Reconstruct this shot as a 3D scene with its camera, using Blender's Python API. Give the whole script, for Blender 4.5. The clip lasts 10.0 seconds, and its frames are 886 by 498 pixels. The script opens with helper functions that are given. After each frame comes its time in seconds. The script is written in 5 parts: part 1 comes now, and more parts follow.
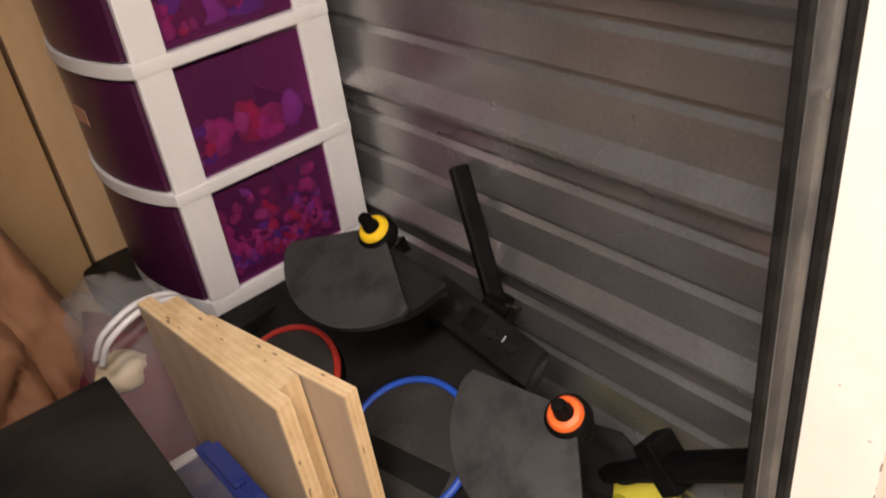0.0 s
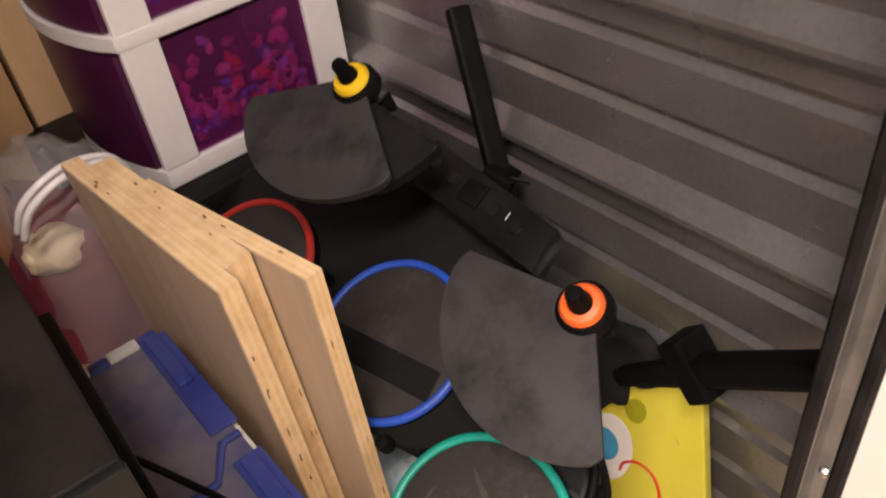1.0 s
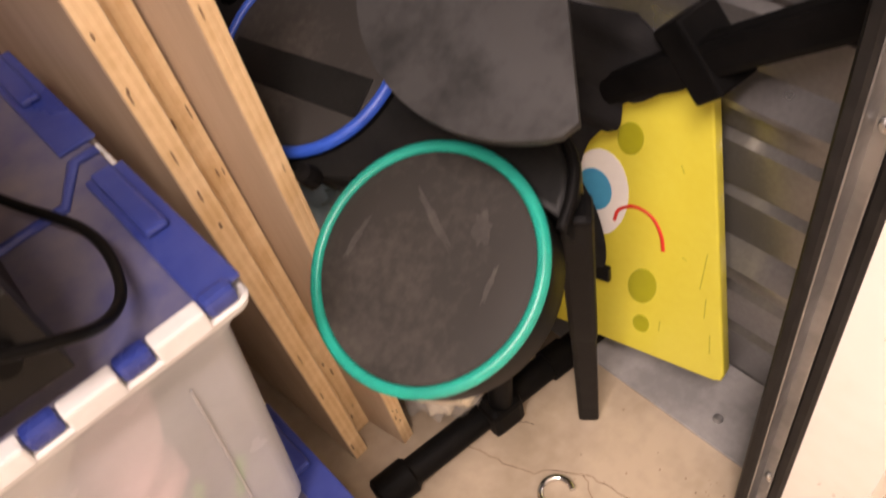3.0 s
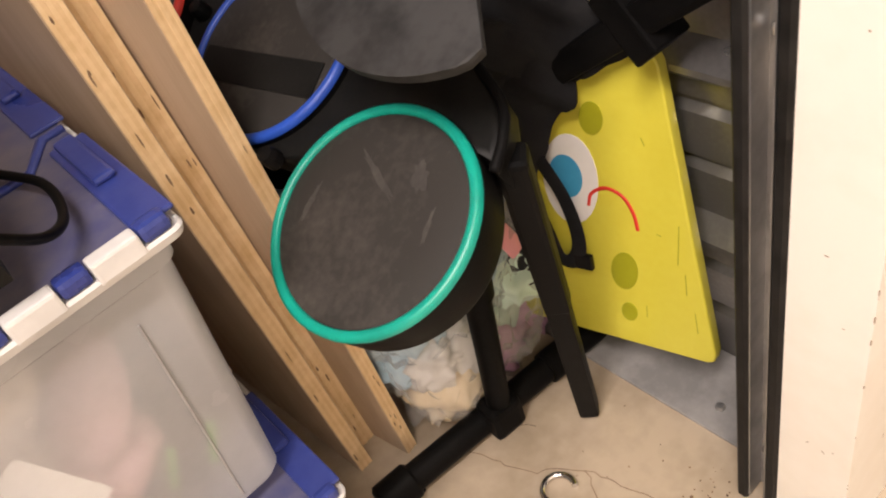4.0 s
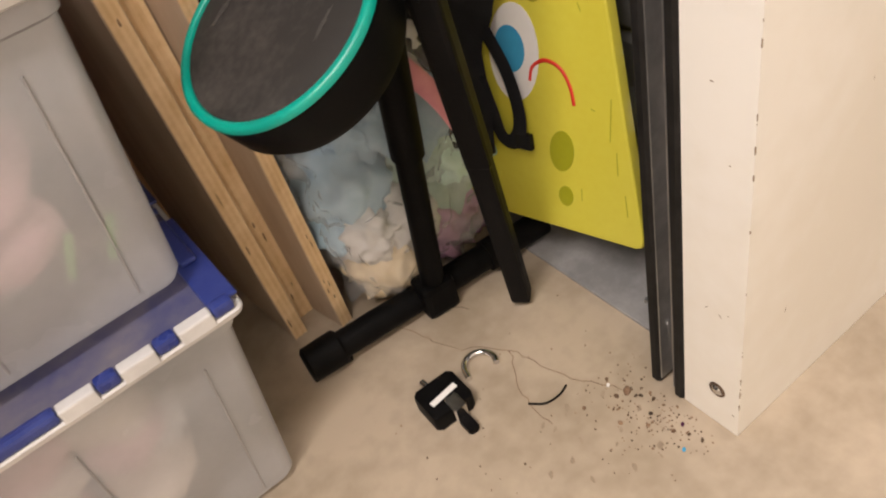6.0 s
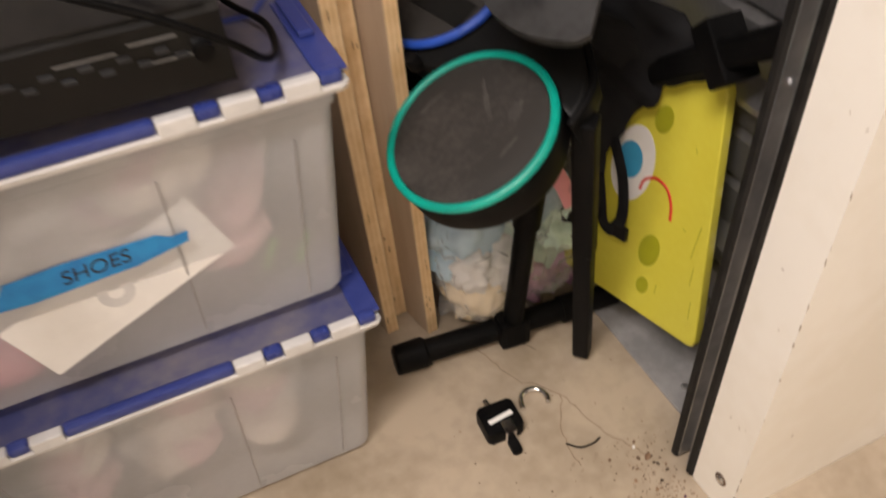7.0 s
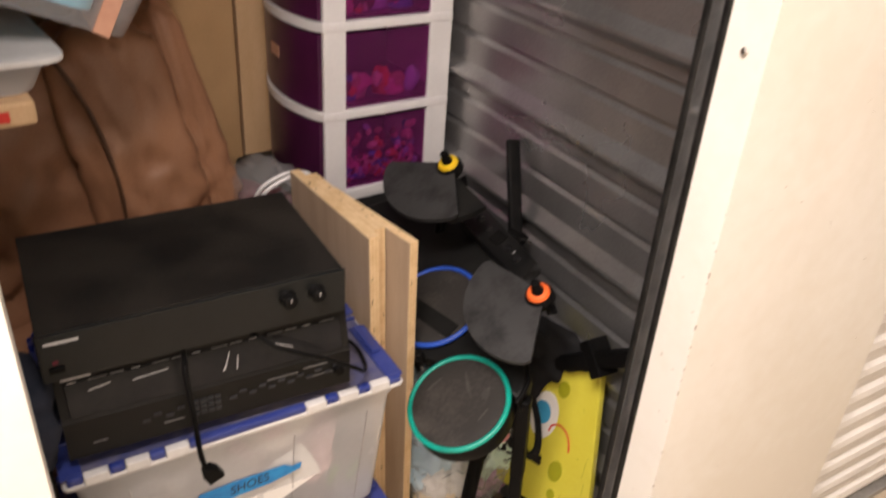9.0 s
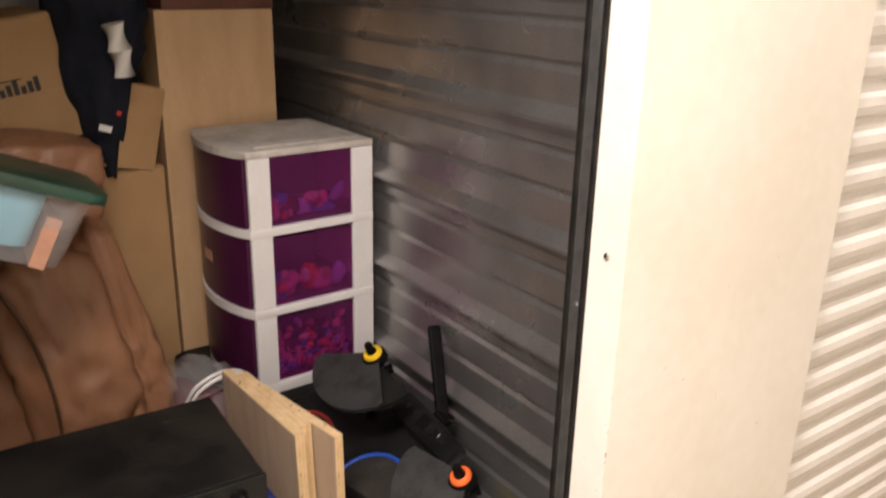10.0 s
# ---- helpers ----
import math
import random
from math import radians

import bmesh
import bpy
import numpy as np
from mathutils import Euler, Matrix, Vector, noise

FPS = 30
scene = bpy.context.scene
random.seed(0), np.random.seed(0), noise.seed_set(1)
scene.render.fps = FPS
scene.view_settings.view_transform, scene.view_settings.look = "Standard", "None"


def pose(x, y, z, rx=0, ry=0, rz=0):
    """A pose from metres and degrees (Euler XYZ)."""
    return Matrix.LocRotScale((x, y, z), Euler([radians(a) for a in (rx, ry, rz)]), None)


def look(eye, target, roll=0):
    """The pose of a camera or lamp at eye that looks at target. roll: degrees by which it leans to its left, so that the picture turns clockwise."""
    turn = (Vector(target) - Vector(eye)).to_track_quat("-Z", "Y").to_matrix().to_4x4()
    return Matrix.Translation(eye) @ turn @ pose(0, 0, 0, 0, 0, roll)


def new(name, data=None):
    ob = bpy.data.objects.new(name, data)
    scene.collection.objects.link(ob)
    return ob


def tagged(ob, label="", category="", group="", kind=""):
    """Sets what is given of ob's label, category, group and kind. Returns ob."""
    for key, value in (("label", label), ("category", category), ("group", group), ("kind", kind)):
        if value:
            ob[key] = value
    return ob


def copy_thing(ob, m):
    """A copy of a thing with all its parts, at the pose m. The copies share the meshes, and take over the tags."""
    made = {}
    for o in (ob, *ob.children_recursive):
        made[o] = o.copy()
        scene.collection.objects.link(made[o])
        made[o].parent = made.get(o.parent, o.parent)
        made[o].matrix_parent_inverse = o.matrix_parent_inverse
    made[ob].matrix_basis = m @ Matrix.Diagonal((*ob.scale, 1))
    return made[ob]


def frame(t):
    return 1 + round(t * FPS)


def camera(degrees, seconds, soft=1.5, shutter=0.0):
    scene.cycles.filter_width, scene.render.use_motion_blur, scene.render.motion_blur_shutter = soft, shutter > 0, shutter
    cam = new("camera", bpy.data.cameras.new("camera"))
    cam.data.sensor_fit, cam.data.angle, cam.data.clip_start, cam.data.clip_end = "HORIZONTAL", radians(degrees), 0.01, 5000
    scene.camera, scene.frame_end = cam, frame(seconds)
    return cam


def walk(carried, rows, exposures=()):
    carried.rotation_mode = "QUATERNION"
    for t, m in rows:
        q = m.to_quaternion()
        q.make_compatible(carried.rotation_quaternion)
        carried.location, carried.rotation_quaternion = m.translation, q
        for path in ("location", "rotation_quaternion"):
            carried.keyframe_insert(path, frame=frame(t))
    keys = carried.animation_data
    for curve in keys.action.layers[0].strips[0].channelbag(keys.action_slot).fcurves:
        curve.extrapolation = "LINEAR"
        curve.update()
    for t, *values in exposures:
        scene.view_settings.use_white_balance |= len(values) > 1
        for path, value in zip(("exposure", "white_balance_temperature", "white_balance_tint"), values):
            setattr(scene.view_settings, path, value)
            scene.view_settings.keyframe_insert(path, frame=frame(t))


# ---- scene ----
cam = camera(57.4, 10.0, soft=1.9, shutter=0.4)
PATH = [
    (0, (0.113, 0.06, 1.409), (1.239, 1.323, 0.343), -8.2),
    (0.5, (0.144, 0.116, 1.332), (1.264, 1.308, 0.18), -7.2),
    (1, (0.21, 0.161, 1.266), (1.209, 1.339, -0.004), -8.1),
    (1.5, (0.273, 0.193, 1.198), (1.152, 1.352, -0.175), -10.0),
    (2, (0.299, 0.184, 1.16), (1.072, 1.291, -0.315), -13.0),
    (2.5, (0.313, 0.162, 1.103), (1.072, 1.249, -0.395), -14.5),
    (3, (0.259, 0.171, 1.006), (1.056, 1.217, -0.501), -14.2),
    (3.2, (0.237, 0.157, 0.977), (1.052, 1.196, -0.526), -14.2),
    (4.3, (0.235, -0.006, 0.91), (1.098, 1.3, -0.335), -21.5),
    (4.5, (0.237, -0.044, 0.882), (1.101, 1.3, -0.321), -21.4),
    (5, (0.248, -0.075, 0.828), (1.107, 1.267, -0.381), -19.9),
    (5.5, (0.223, -0.101, 0.781), (1.074, 1.27, -0.401), -18.7),
    (5.7, (0.227, -0.085, 0.79), (1.052, 1.238, -0.464), -18.6),
    (6.8, (0.145, -0.104, 0.979), (0.835, 1.143, -0.423), -6.7),
    (7, (0.121, -0.122, 1.048), (0.786, 1.156, -0.34), -4.3),
    (7.5, (0.057, -0.191, 1.225), (0.676, 1.203, -0.068), -0.5),
    (8, (-0.081, -0.263, 1.332), (0.61, 1.174, 0.125), 4.2),
    (8.5, (-0.211, -0.334, 1.454), (0.666, 1.063, 0.322), 4.7),
    (9, (-0.273, -0.401, 1.553), (0.784, 0.964, 0.544), 3.9),
    (9.5, (-0.272, -0.459, 1.629), (0.877, 0.955, 0.806), 2.7),
    (10, (-0.256, -0.511, 1.669), (0.965, 0.931, 1.013), 1.3),
]
walk(cam, [(t, look(eye, target, roll)) for t, eye, target, roll in PATH],
     exposures=[(0, 0.1, 6500, 10), (1, 0.13, 6800, 17), (1.5, 0.27, 6750, 18), (2, 0.38, 6900, 21), (2.5, 0.27, 6950, 23), (3, 0.34, 7000, 22), (4.5, 0.18, 6450, 10), (5, 0.08, 6400, 10), (5.5, 0.02, 6350, 10), (7, -0.20, 6400, 10), (7.5, 0.06, 6450, 11), (8, -0.02, 6500, 13), (8.5, -0.02, 6550, 14), (9, 0.03, 6500, 12), (10, 0.02, 6500, 10)])

# ---- world, light ----
world = bpy.data.worlds.new("world")
scene.world = world
world.use_nodes = True
world.node_tree.nodes["Background"].inputs[0].default_value = (0.9, 0.85, 0.8, 1)
world.node_tree.nodes["Background"].inputs[1].default_value = 0.02

UNIT = pose(0.676, 0.173, 0, 0, 0, -5)          # u along the corridor face, v into the unit


def area_lamp(name, m, sx, sy, watts, colour):
    d = bpy.data.lights.new(name, "AREA")
    d.shape, d.size, d.size_y, d.energy, d.color = "RECTANGLE", sx, sy, watts, colour
    ob = new(name, d)
    ob.matrix_world = m
    return ob


WARM = (0.985, 0.885, 0.84)
# Unseen ceiling lamps added for the light coming from the camera's side.
area_lamp("unseen_corridor_lamp", UNIT @ pose(-1.35, -0.50, 2.62), 1.5, 0.33, 88, WARM)
area_lamp("unseen_corridor_lamp", UNIT @ pose(1.75, -0.50, 2.62), 1.5, 0.33, 16, WARM)


# ---- materials ----
def mat(name, a, b=None, rough=0.6, metal=0.0, scale=8.0, fine=90.0, bump=0.15, coat=0.0, stretch=(1, 1, 1), sharp=(0.35, 0.65), rvar=0.12, island=0.0, spec=0.5):
    """Two-scale noise between colours a and b, with a fine relief."""
    m = bpy.data.materials.new(name)
    m.use_nodes = True
    nt = m.node_tree
    n, l = nt.nodes, nt.links
    p = n["Principled BSDF"]
    b = b or tuple(c * 0.75 for c in a)
    tc = n.new("ShaderNodeTexCoord")
    mp = n.new("ShaderNodeMapping")
    mp.inputs["Scale"].default_value = stretch
    l.new(tc.outputs["Object"], mp.inputs[0])
    n1, n2 = n.new("ShaderNodeTexNoise"), n.new("ShaderNodeTexNoise")
    n1.inputs["Scale"].default_value, n2.inputs["Scale"].default_value = scale, fine
    n1.inputs["Detail"].default_value, n2.inputs["Detail"].default_value = 5, 3
    for x in (n1, n2):
        l.new(mp.outputs[0], x.inputs["Vector"])
    mixf = n.new("ShaderNodeMath")
    mixf.operation = "MULTIPLY_ADD"
    l.new(n2.outputs[0], mixf.inputs[0])
    mixf.inputs[1].default_value = 0.35
    l.new(n1.outputs[0], mixf.inputs[2])
    ramp = n.new("ShaderNodeMapRange")
    ramp.inputs[1].default_value, ramp.inputs[2].default_value = sharp[0] + 0.17, sharp[1] + 0.17
    l.new(mixf.outputs[0], ramp.inputs[0])
    mix = n.new("ShaderNodeMix")
    mix.data_type = "RGBA"
    mix.inputs["A"].default_value, mix.inputs["B"].default_value = (*a, 1), (*b, 1)
    l.new(ramp.outputs[0], mix.inputs["Factor"])
    col = mix.outputs["Result"]
    if island:
        gi = n.new("ShaderNodeNewGeometry")
        hs = n.new("ShaderNodeHueSaturation")
        mr = n.new("ShaderNodeMapRange")
        mr.inputs[3].default_value, mr.inputs[4].default_value = 1 - island, 1 + island
        l.new(gi.outputs["Random Per Island"], mr.inputs[0])
        l.new(mr.outputs[0], hs.inputs["Value"])
        l.new(col, hs.inputs["Color"])
        col = hs.outputs[0]
    l.new(col, p.inputs["Base Color"])
    rr = n.new("ShaderNodeMapRange")
    rr.inputs[3].default_value, rr.inputs[4].default_value = max(0.03, rough - rvar), min(1, rough + rvar)
    l.new(n1.outputs[0], rr.inputs[0])
    l.new(rr.outputs[0], p.inputs["Roughness"])
    p.inputs["Metallic"].default_value = metal
    p.inputs["Coat Weight"].default_value = coat
    p.inputs["Specular IOR Level"].default_value = spec
    if bump:
        bp = n.new("ShaderNodeBump")
        bp.inputs["Strength"].default_value, bp.inputs["Distance"].default_value = bump, 0.002
        l.new(mixf.outputs[0], bp.inputs["Height"])
        l.new(bp.outputs[0], p.inputs["Normal"])
    return m


def sheer(name, a, clear=0.45, rough=0.35, b=None, scale=6.0, tint=(0.95, 0.95, 0.95), bump=0.05, fine=90.0):
    """Cloudy thin plastic: part see-through, part diffuse, with gloss."""
    m = mat(name, a, b or tuple(c * 0.9 for c in a), rough, scale=scale, fine=fine, bump=bump)
    nt = m.node_tree
    n, l = nt.nodes, nt.links
    tr, mx = n.new("ShaderNodeBsdfTransparent"), n.new("ShaderNodeMixShader")
    tr.inputs[0].default_value = (*tint, 1)
    mx.inputs[0].default_value = clear
    tl, m2 = n.new("ShaderNodeBsdfTranslucent"), n.new("ShaderNodeMixShader")
    tl.inputs[0].default_value = (*[min(1, c * 1.2) for c in a], 1)
    m2.inputs[0].default_value = 0.2
    l.new(n["Principled BSDF"].outputs[0], m2.inputs[1])
    l.new(tl.outputs[0], m2.inputs[2])
    l.new(m2.outputs[0], mx.inputs[1])
    l.new(tr.outputs[0], mx.inputs[2])
    l.new(mx.outputs[0], n["Material Output"].inputs[0])
    return m


FLOOR = mat("painted_concrete", (0.445, 0.365, 0.272), (0.30, 0.24, 0.168), 0.42, scale=6, fine=45, bump=0.12, sharp=(0.38, 0.72))
SILLM = mat("grey_painted_curb", (0.30, 0.29, 0.28), (0.20, 0.195, 0.19), 0.6, scale=12, bump=0.15)
GALV = mat("galvanised_sheet", (0.435, 0.428, 0.425), (0.315, 0.31, 0.305), 0.29, metal=0.82, scale=5, fine=160, bump=0.06, rvar=0.08)
WHITE = mat("white_painted_steel", (0.85, 0.82, 0.76), (0.79, 0.745, 0.66), 0.36, scale=2.0, fine=30, bump=0.03)
WALLP = mat("corridor_paint", (0.78, 0.74, 0.67), (0.72, 0.68, 0.6), 0.6, scale=2, bump=0.08)
DOORW = mat("white_rolled_slats", (0.82, 0.79, 0.75), (0.74, 0.71, 0.67), 0.35, scale=4, bump=0.03)
TRACK = mat("black_rubber_seal", (0.008, 0.0075, 0.007), (0.018, 0.017, 0.016), 0.5, scale=25, bump=0.1, spec=0.14)
STEEL = mat("dull_track_steel", (0.50, 0.50, 0.50), (0.36, 0.36, 0.36), 0.38, metal=0.9, scale=18, bump=0.08)
CHROME = mat("chrome", (0.75, 0.74, 0.72), (0.6, 0.59, 0.57), 0.16, metal=1.0, scale=30, bump=0.02, rvar=0.06)
TOTE = sheer("cloudy_tote_plastic", (0.91, 0.93, 0.97), 0.52, 0.26)
SEAMT = mat("pressed_seam_plastic", (0.36, 0.35, 0.345), (0.30, 0.29, 0.285), 0.4, bump=0.0)
RIM = mat("milky_rim_plastic", (0.66, 0.65, 0.64), (0.57, 0.56, 0.55), 0.38, scale=14, bump=0.04)
BLUE = mat("blue_lid_plastic", (0.020, 0.035, 0.195), (0.042, 0.060, 0.235), 0.30, scale=9, bump=0.06)
BLUED = mat("dusty_blue_lid_plastic", (0.052, 0.060, 0.165), (0.23, 0.205, 0.20), 0.5, scale=6, fine=50, bump=0.08, sharp=(0.34, 0.80))
AMPB = mat("black_textured_steel", (0.0045, 0.0045, 0.0045), (0.017, 0.0145, 0.012), 0.6, scale=9, fine=300, bump=0.15, spec=0.2)
AMPF = mat("charcoal_fascia", (0.010, 0.0112, 0.0112), (0.007, 0.0078, 0.0078), 0.36, scale=6, fine=200, bump=0.03, spec=0.28)
RECF = mat("black_receiver_fascia", (0.0055, 0.0052, 0.005), (0.0085, 0.008, 0.0075), 0.42, scale=6, fine=200, bump=0.04, spec=0.18)
KEYM = mat("dull_grey_key", (0.028, 0.030, 0.034), (0.018, 0.019, 0.021), 0.45, bump=0.02, spec=0.3)
GLOSSB = mat("glossy_black_plastic", (0.008, 0.008, 0.009), (0.015, 0.014, 0.014), 0.14, scale=10, bump=0.01, spec=0.2)
BLACK = mat("black_plastic", (0.0035, 0.0035, 0.0035), (0.0065, 0.006, 0.0058), 0.48, scale=18, fine=220, bump=0.08, spec=0.06)
BTNB = mat("satin_black_plastic", (0.005, 0.005, 0.005), (0.010, 0.0095, 0.009), 0.34, scale=14, fine=200, bump=0.06, spec=0.3)
DECK = mat("dark_grey_plastic", (0.006, 0.006, 0.0058), (0.012, 0.0115, 0.0105), 0.5, scale=12, fine=240, bump=0.1, spec=0.14)
PADM = mat("worn_rubber_pad", (0.024, 0.0215, 0.019), (0.080, 0.069, 0.060), 0.72, scale=7, fine=130, bump=0.12, sharp=(0.50, 0.92), spec=0.3)
CYMB = mat("grey_rubber_cymbal", (0.032, 0.0315, 0.0315), (0.0125, 0.012, 0.012), 0.66, scale=20, fine=110, bump=0.14, sharp=(0.46, 0.72), spec=0.35)
GREEN = mat("green_ring", (0.0, 0.31, 0.235), (0.0, 0.25, 0.19), 0.35, scale=20, bump=0.03)
BLUER = mat("blue_ring", (0.02, 0.085, 0.48), (0.018, 0.065, 0.36), 0.4, scale=20, bump=0.03)
REDR = mat("red_ring", (0.42, 0.028, 0.018), (0.33, 0.02, 0.014), 0.4, scale=20, bump=0.03)
ORANGE = mat("orange_ring", (0.90, 0.16, 0.03), (0.82, 0.13, 0.025), 0.4, scale=20, bump=0.03)
YELR = mat("yellow_ring", (0.80, 0.52, 0.015), (0.72, 0.46, 0.012), 0.4, scale=20, bump=0.03)
CLOTH = mat("black_cloth", (0.007, 0.007, 0.008), (0.014, 0.014, 0.015), 0.85, scale=30, fine=400, bump=0.3, spec=0.2)
YELLOW = mat("yellow_paint", (0.656, 0.6, 0.068), (0.624, 0.552, 0.052), 0.35, scale=5, bump=0.03)
OLIVE = mat("olive_paint", (0.36, 0.36, 0.015), (0.33, 0.33, 0.012), 0.38, bump=0.0)
PAPER = mat("white_paper", (0.80, 0.78, 0.75), (0.74, 0.72, 0.69), 0.7, scale=6, bump=0.05)
SKYP = mat("sky_blue_paint", (0.06, 0.36, 0.60), (0.05, 0.31, 0.54), 0.4, bump=0.0)
REDP = mat("red_paint", (0.66, 0.035, 0.02), (0.6, 0.03, 0.02), 0.4, bump=0.0)
INK = mat("black_ink", (0.01, 0.01, 0.01), (0.015, 0.015, 0.015), 0.5, bump=0.0)
TAPE = mat("blue_masking_tape", (0.012, 0.17, 0.44), (0.02, 0.23, 0.52), 0.6, scale=40, bump=0.15)
GREY = mat("grey_print", (0.46, 0.45, 0.45), (0.58, 0.57, 0.56), 0.6, bump=0.0)
PURPLE = sheer("purple_drawer_plastic", (0.22, 0.04, 0.17), 0.69, 0.3, tint=(0.92, 0.52, 0.88))
PURPLED = mat("deep_purple_plastic", (0.068, 0.008, 0.048), (0.045, 0.006, 0.034), 0.32, scale=6, bump=0.03)
IVORY = mat("white_cart_plastic", (0.80, 0.78, 0.78), (0.74, 0.72, 0.72), 0.35, scale=7, bump=0.04)
DUSTW = mat("dusty_white_plastic", (0.62, 0.58, 0.54), (0.42, 0.385, 0.35), 0.6, scale=8, fine=60, bump=0.05)
LEATHER = mat("brown_suede_leather", (0.325, 0.162, 0.086), (0.245, 0.115, 0.060), 0.46, scale=5, fine=180, bump=0.12, sharp=(0.25, 0.75), spec=0.45)
SEAMD = mat("dark_brown_seam_shade", (0.10, 0.045, 0.020), (0.07, 0.030, 0.014), 0.6, scale=30)
CARD = mat("cardboard", (0.50, 0.32, 0.165), (0.43, 0.27, 0.135), 0.8, scale=5, fine=200, bump=0.1, spec=0.2)
TANW = mat("pale_maple_board", (0.66, 0.45, 0.26), (0.57, 0.375, 0.205), 0.5, scale=5, stretch=(3, 3, 0.8), bump=0.06)
REDWOOD = mat("dark_red_band", (0.16, 0.05, 0.03), (0.11, 0.035, 0.02), 0.5, scale=10)
PLYF = mat("plywood_face", (0.50, 0.385, 0.275), (0.43, 0.32, 0.22), 0.6, scale=4, stretch=(6, 6, 0.5), fine=60, bump=0.1)
PLYE1 = mat("plywood_light_ply", (0.80, 0.60, 0.36), (0.66, 0.46, 0.24), 0.65, scale=30, stretch=(1, 1, 1), fine=150, bump=0.3, sharp=(0.3, 0.7))
PLYE2 = mat("plywood_dark_ply", (0.76, 0.55, 0.32), (0.60, 0.40, 0.20), 0.7, scale=30, fine=150, bump=0.4, sharp=(0.3, 0.7))
CLEARB = sheer("clear_bag_plastic", (0.86, 0.86, 0.86), 0.80, 0.14, scale=20, bump=0.3, fine=34.0)
CLEARX = sheer("clear_tub_plastic", (0.84, 0.83, 0.85), 0.74, 0.2, scale=8, bump=0.03)
GRASSY = mat("green_rubber", (0.14, 0.36, 0.08), (0.10, 0.28, 0.07), 0.6, bump=0.1)
LILAC = mat("lilac_cloth", (0.60, 0.36, 0.50), (0.50, 0.28, 0.42), 0.9, scale=20, fine=300, bump=0.3, spec=0.1)
NAVY = mat("navy_cloth", (0.010, 0.013, 0.022), (0.02, 0.022, 0.032), 0.9, scale=12, bump=0.3, spec=0.2)
MAROON = mat("maroon_blanket", (0.17, 0.03, 0.045), (0.11, 0.018, 0.03), 0.9, scale=18, fine=300, bump=0.4, spec=0.1)
TURQ = mat("turquoise_tub", (0.24, 0.60, 0.76), (0.21, 0.54, 0.70), 0.4, scale=6, bump=0.03)
GREENL = mat("dark_green_lid", (0.008, 0.055, 0.033), (0.006, 0.042, 0.026), 0.35, scale=8, bump=0.03)
PEACH = mat("peach_cloth", (0.60, 0.33, 0.22), (0.52, 0.27, 0.18), 0.85, scale=12, bump=0.3)
PINK = mat("pink_cloth", (0.80, 0.36, 0.42), (0.72, 0.30, 0.36), 0.85, scale=14, bump=0.35)
MINT = mat("pale_mint_cloth", (0.66, 0.82, 0.72), (0.56, 0.74, 0.65), 0.85, scale=14, bump=0.35)
PALEB = mat("pale_blue_cloth", (0.52, 0.70, 0.82), (0.43, 0.61, 0.75), 0.85, scale=14, bump=0.35)
CREAM = mat("cream_cloth", (0.84, 0.70, 0.48), (0.76, 0.62, 0.40), 0.85, scale=14, bump=0.35)
LIMEG = mat("lime_green", (0.18, 0.62, 0.10), (0.14, 0.5, 0.08), 0.6, bump=0.1)
SHOE = [mat("shoe_white", (0.82, 0.80, 0.78), (0.74, 0.72, 0.70), 0.7), mat("shoe_taupe", (0.78, 0.71, 0.65), (0.70, 0.62, 0.56), 0.7),
        mat("shoe_grey", (0.62, 0.63, 0.66), (0.50, 0.51, 0.54), 0.7), mat("shoe_rose", (0.72, 0.48, 0.52), (0.62, 0.4, 0.44), 0.7)]
DIMG = mat("dim_grey_print", (0.12, 0.12, 0.12), (0.16, 0.155, 0.15), 0.5, bump=0.0)
GRIME = mat("trodden_grime", (0.26, 0.20, 0.14), (0.36, 0.29, 0.21), 0.7, scale=40, bump=0.1)
ROSE = mat("pinkish_tan_plastic", (0.42, 0.25, 0.19), (0.26, 0.15, 0.11), 0.4, scale=10, bump=0.3)
SCUFF = mat("pale_rubber_scuff", (0.050, 0.044, 0.038), (0.033, 0.029, 0.026), 0.8, scale=60, fine=260, bump=0.1)
CRUMB = mat("brown_crumbs", (0.10, 0.055, 0.03), (0.2, 0.13, 0.08), 0.9, scale=60, bump=0.3, island=0.6)
EMIT = bpy.data.materials.new("lamp_diffuser")
EMIT.use_nodes = True
EMIT.node_tree.nodes["Principled BSDF"].inputs["Emission Color"].default_value = (*WARM, 1)
EMIT.node_tree.nodes["Principled BSDF"].inputs["Emission Strength"].default_value = 3.0


# ---- mesh helpers ----
def part(name, bm, material, parent=None, label="", smooth=None):
    me = bpy.data.meshes.new(name)
    bmesh.ops.recalc_face_normals(bm, faces=bm.faces)
    bm.to_mesh(me)
    bm.free()
    me.materials.append(material)
    ob = new(name, me)
    if smooth is not None:
        me.shade_smooth()
        if smooth < 180:
            me.set_sharp_from_angle(angle=radians(smooth))
    ob.parent = parent
    if label:
        ob["label"] = label
    return ob


def thing(name, m, label, category, group="", kind=""):
    ob = new(name)
    ob.matrix_world = m
    ob.empty_display_size = 0.05
    return tagged(ob, label, category, group, kind)


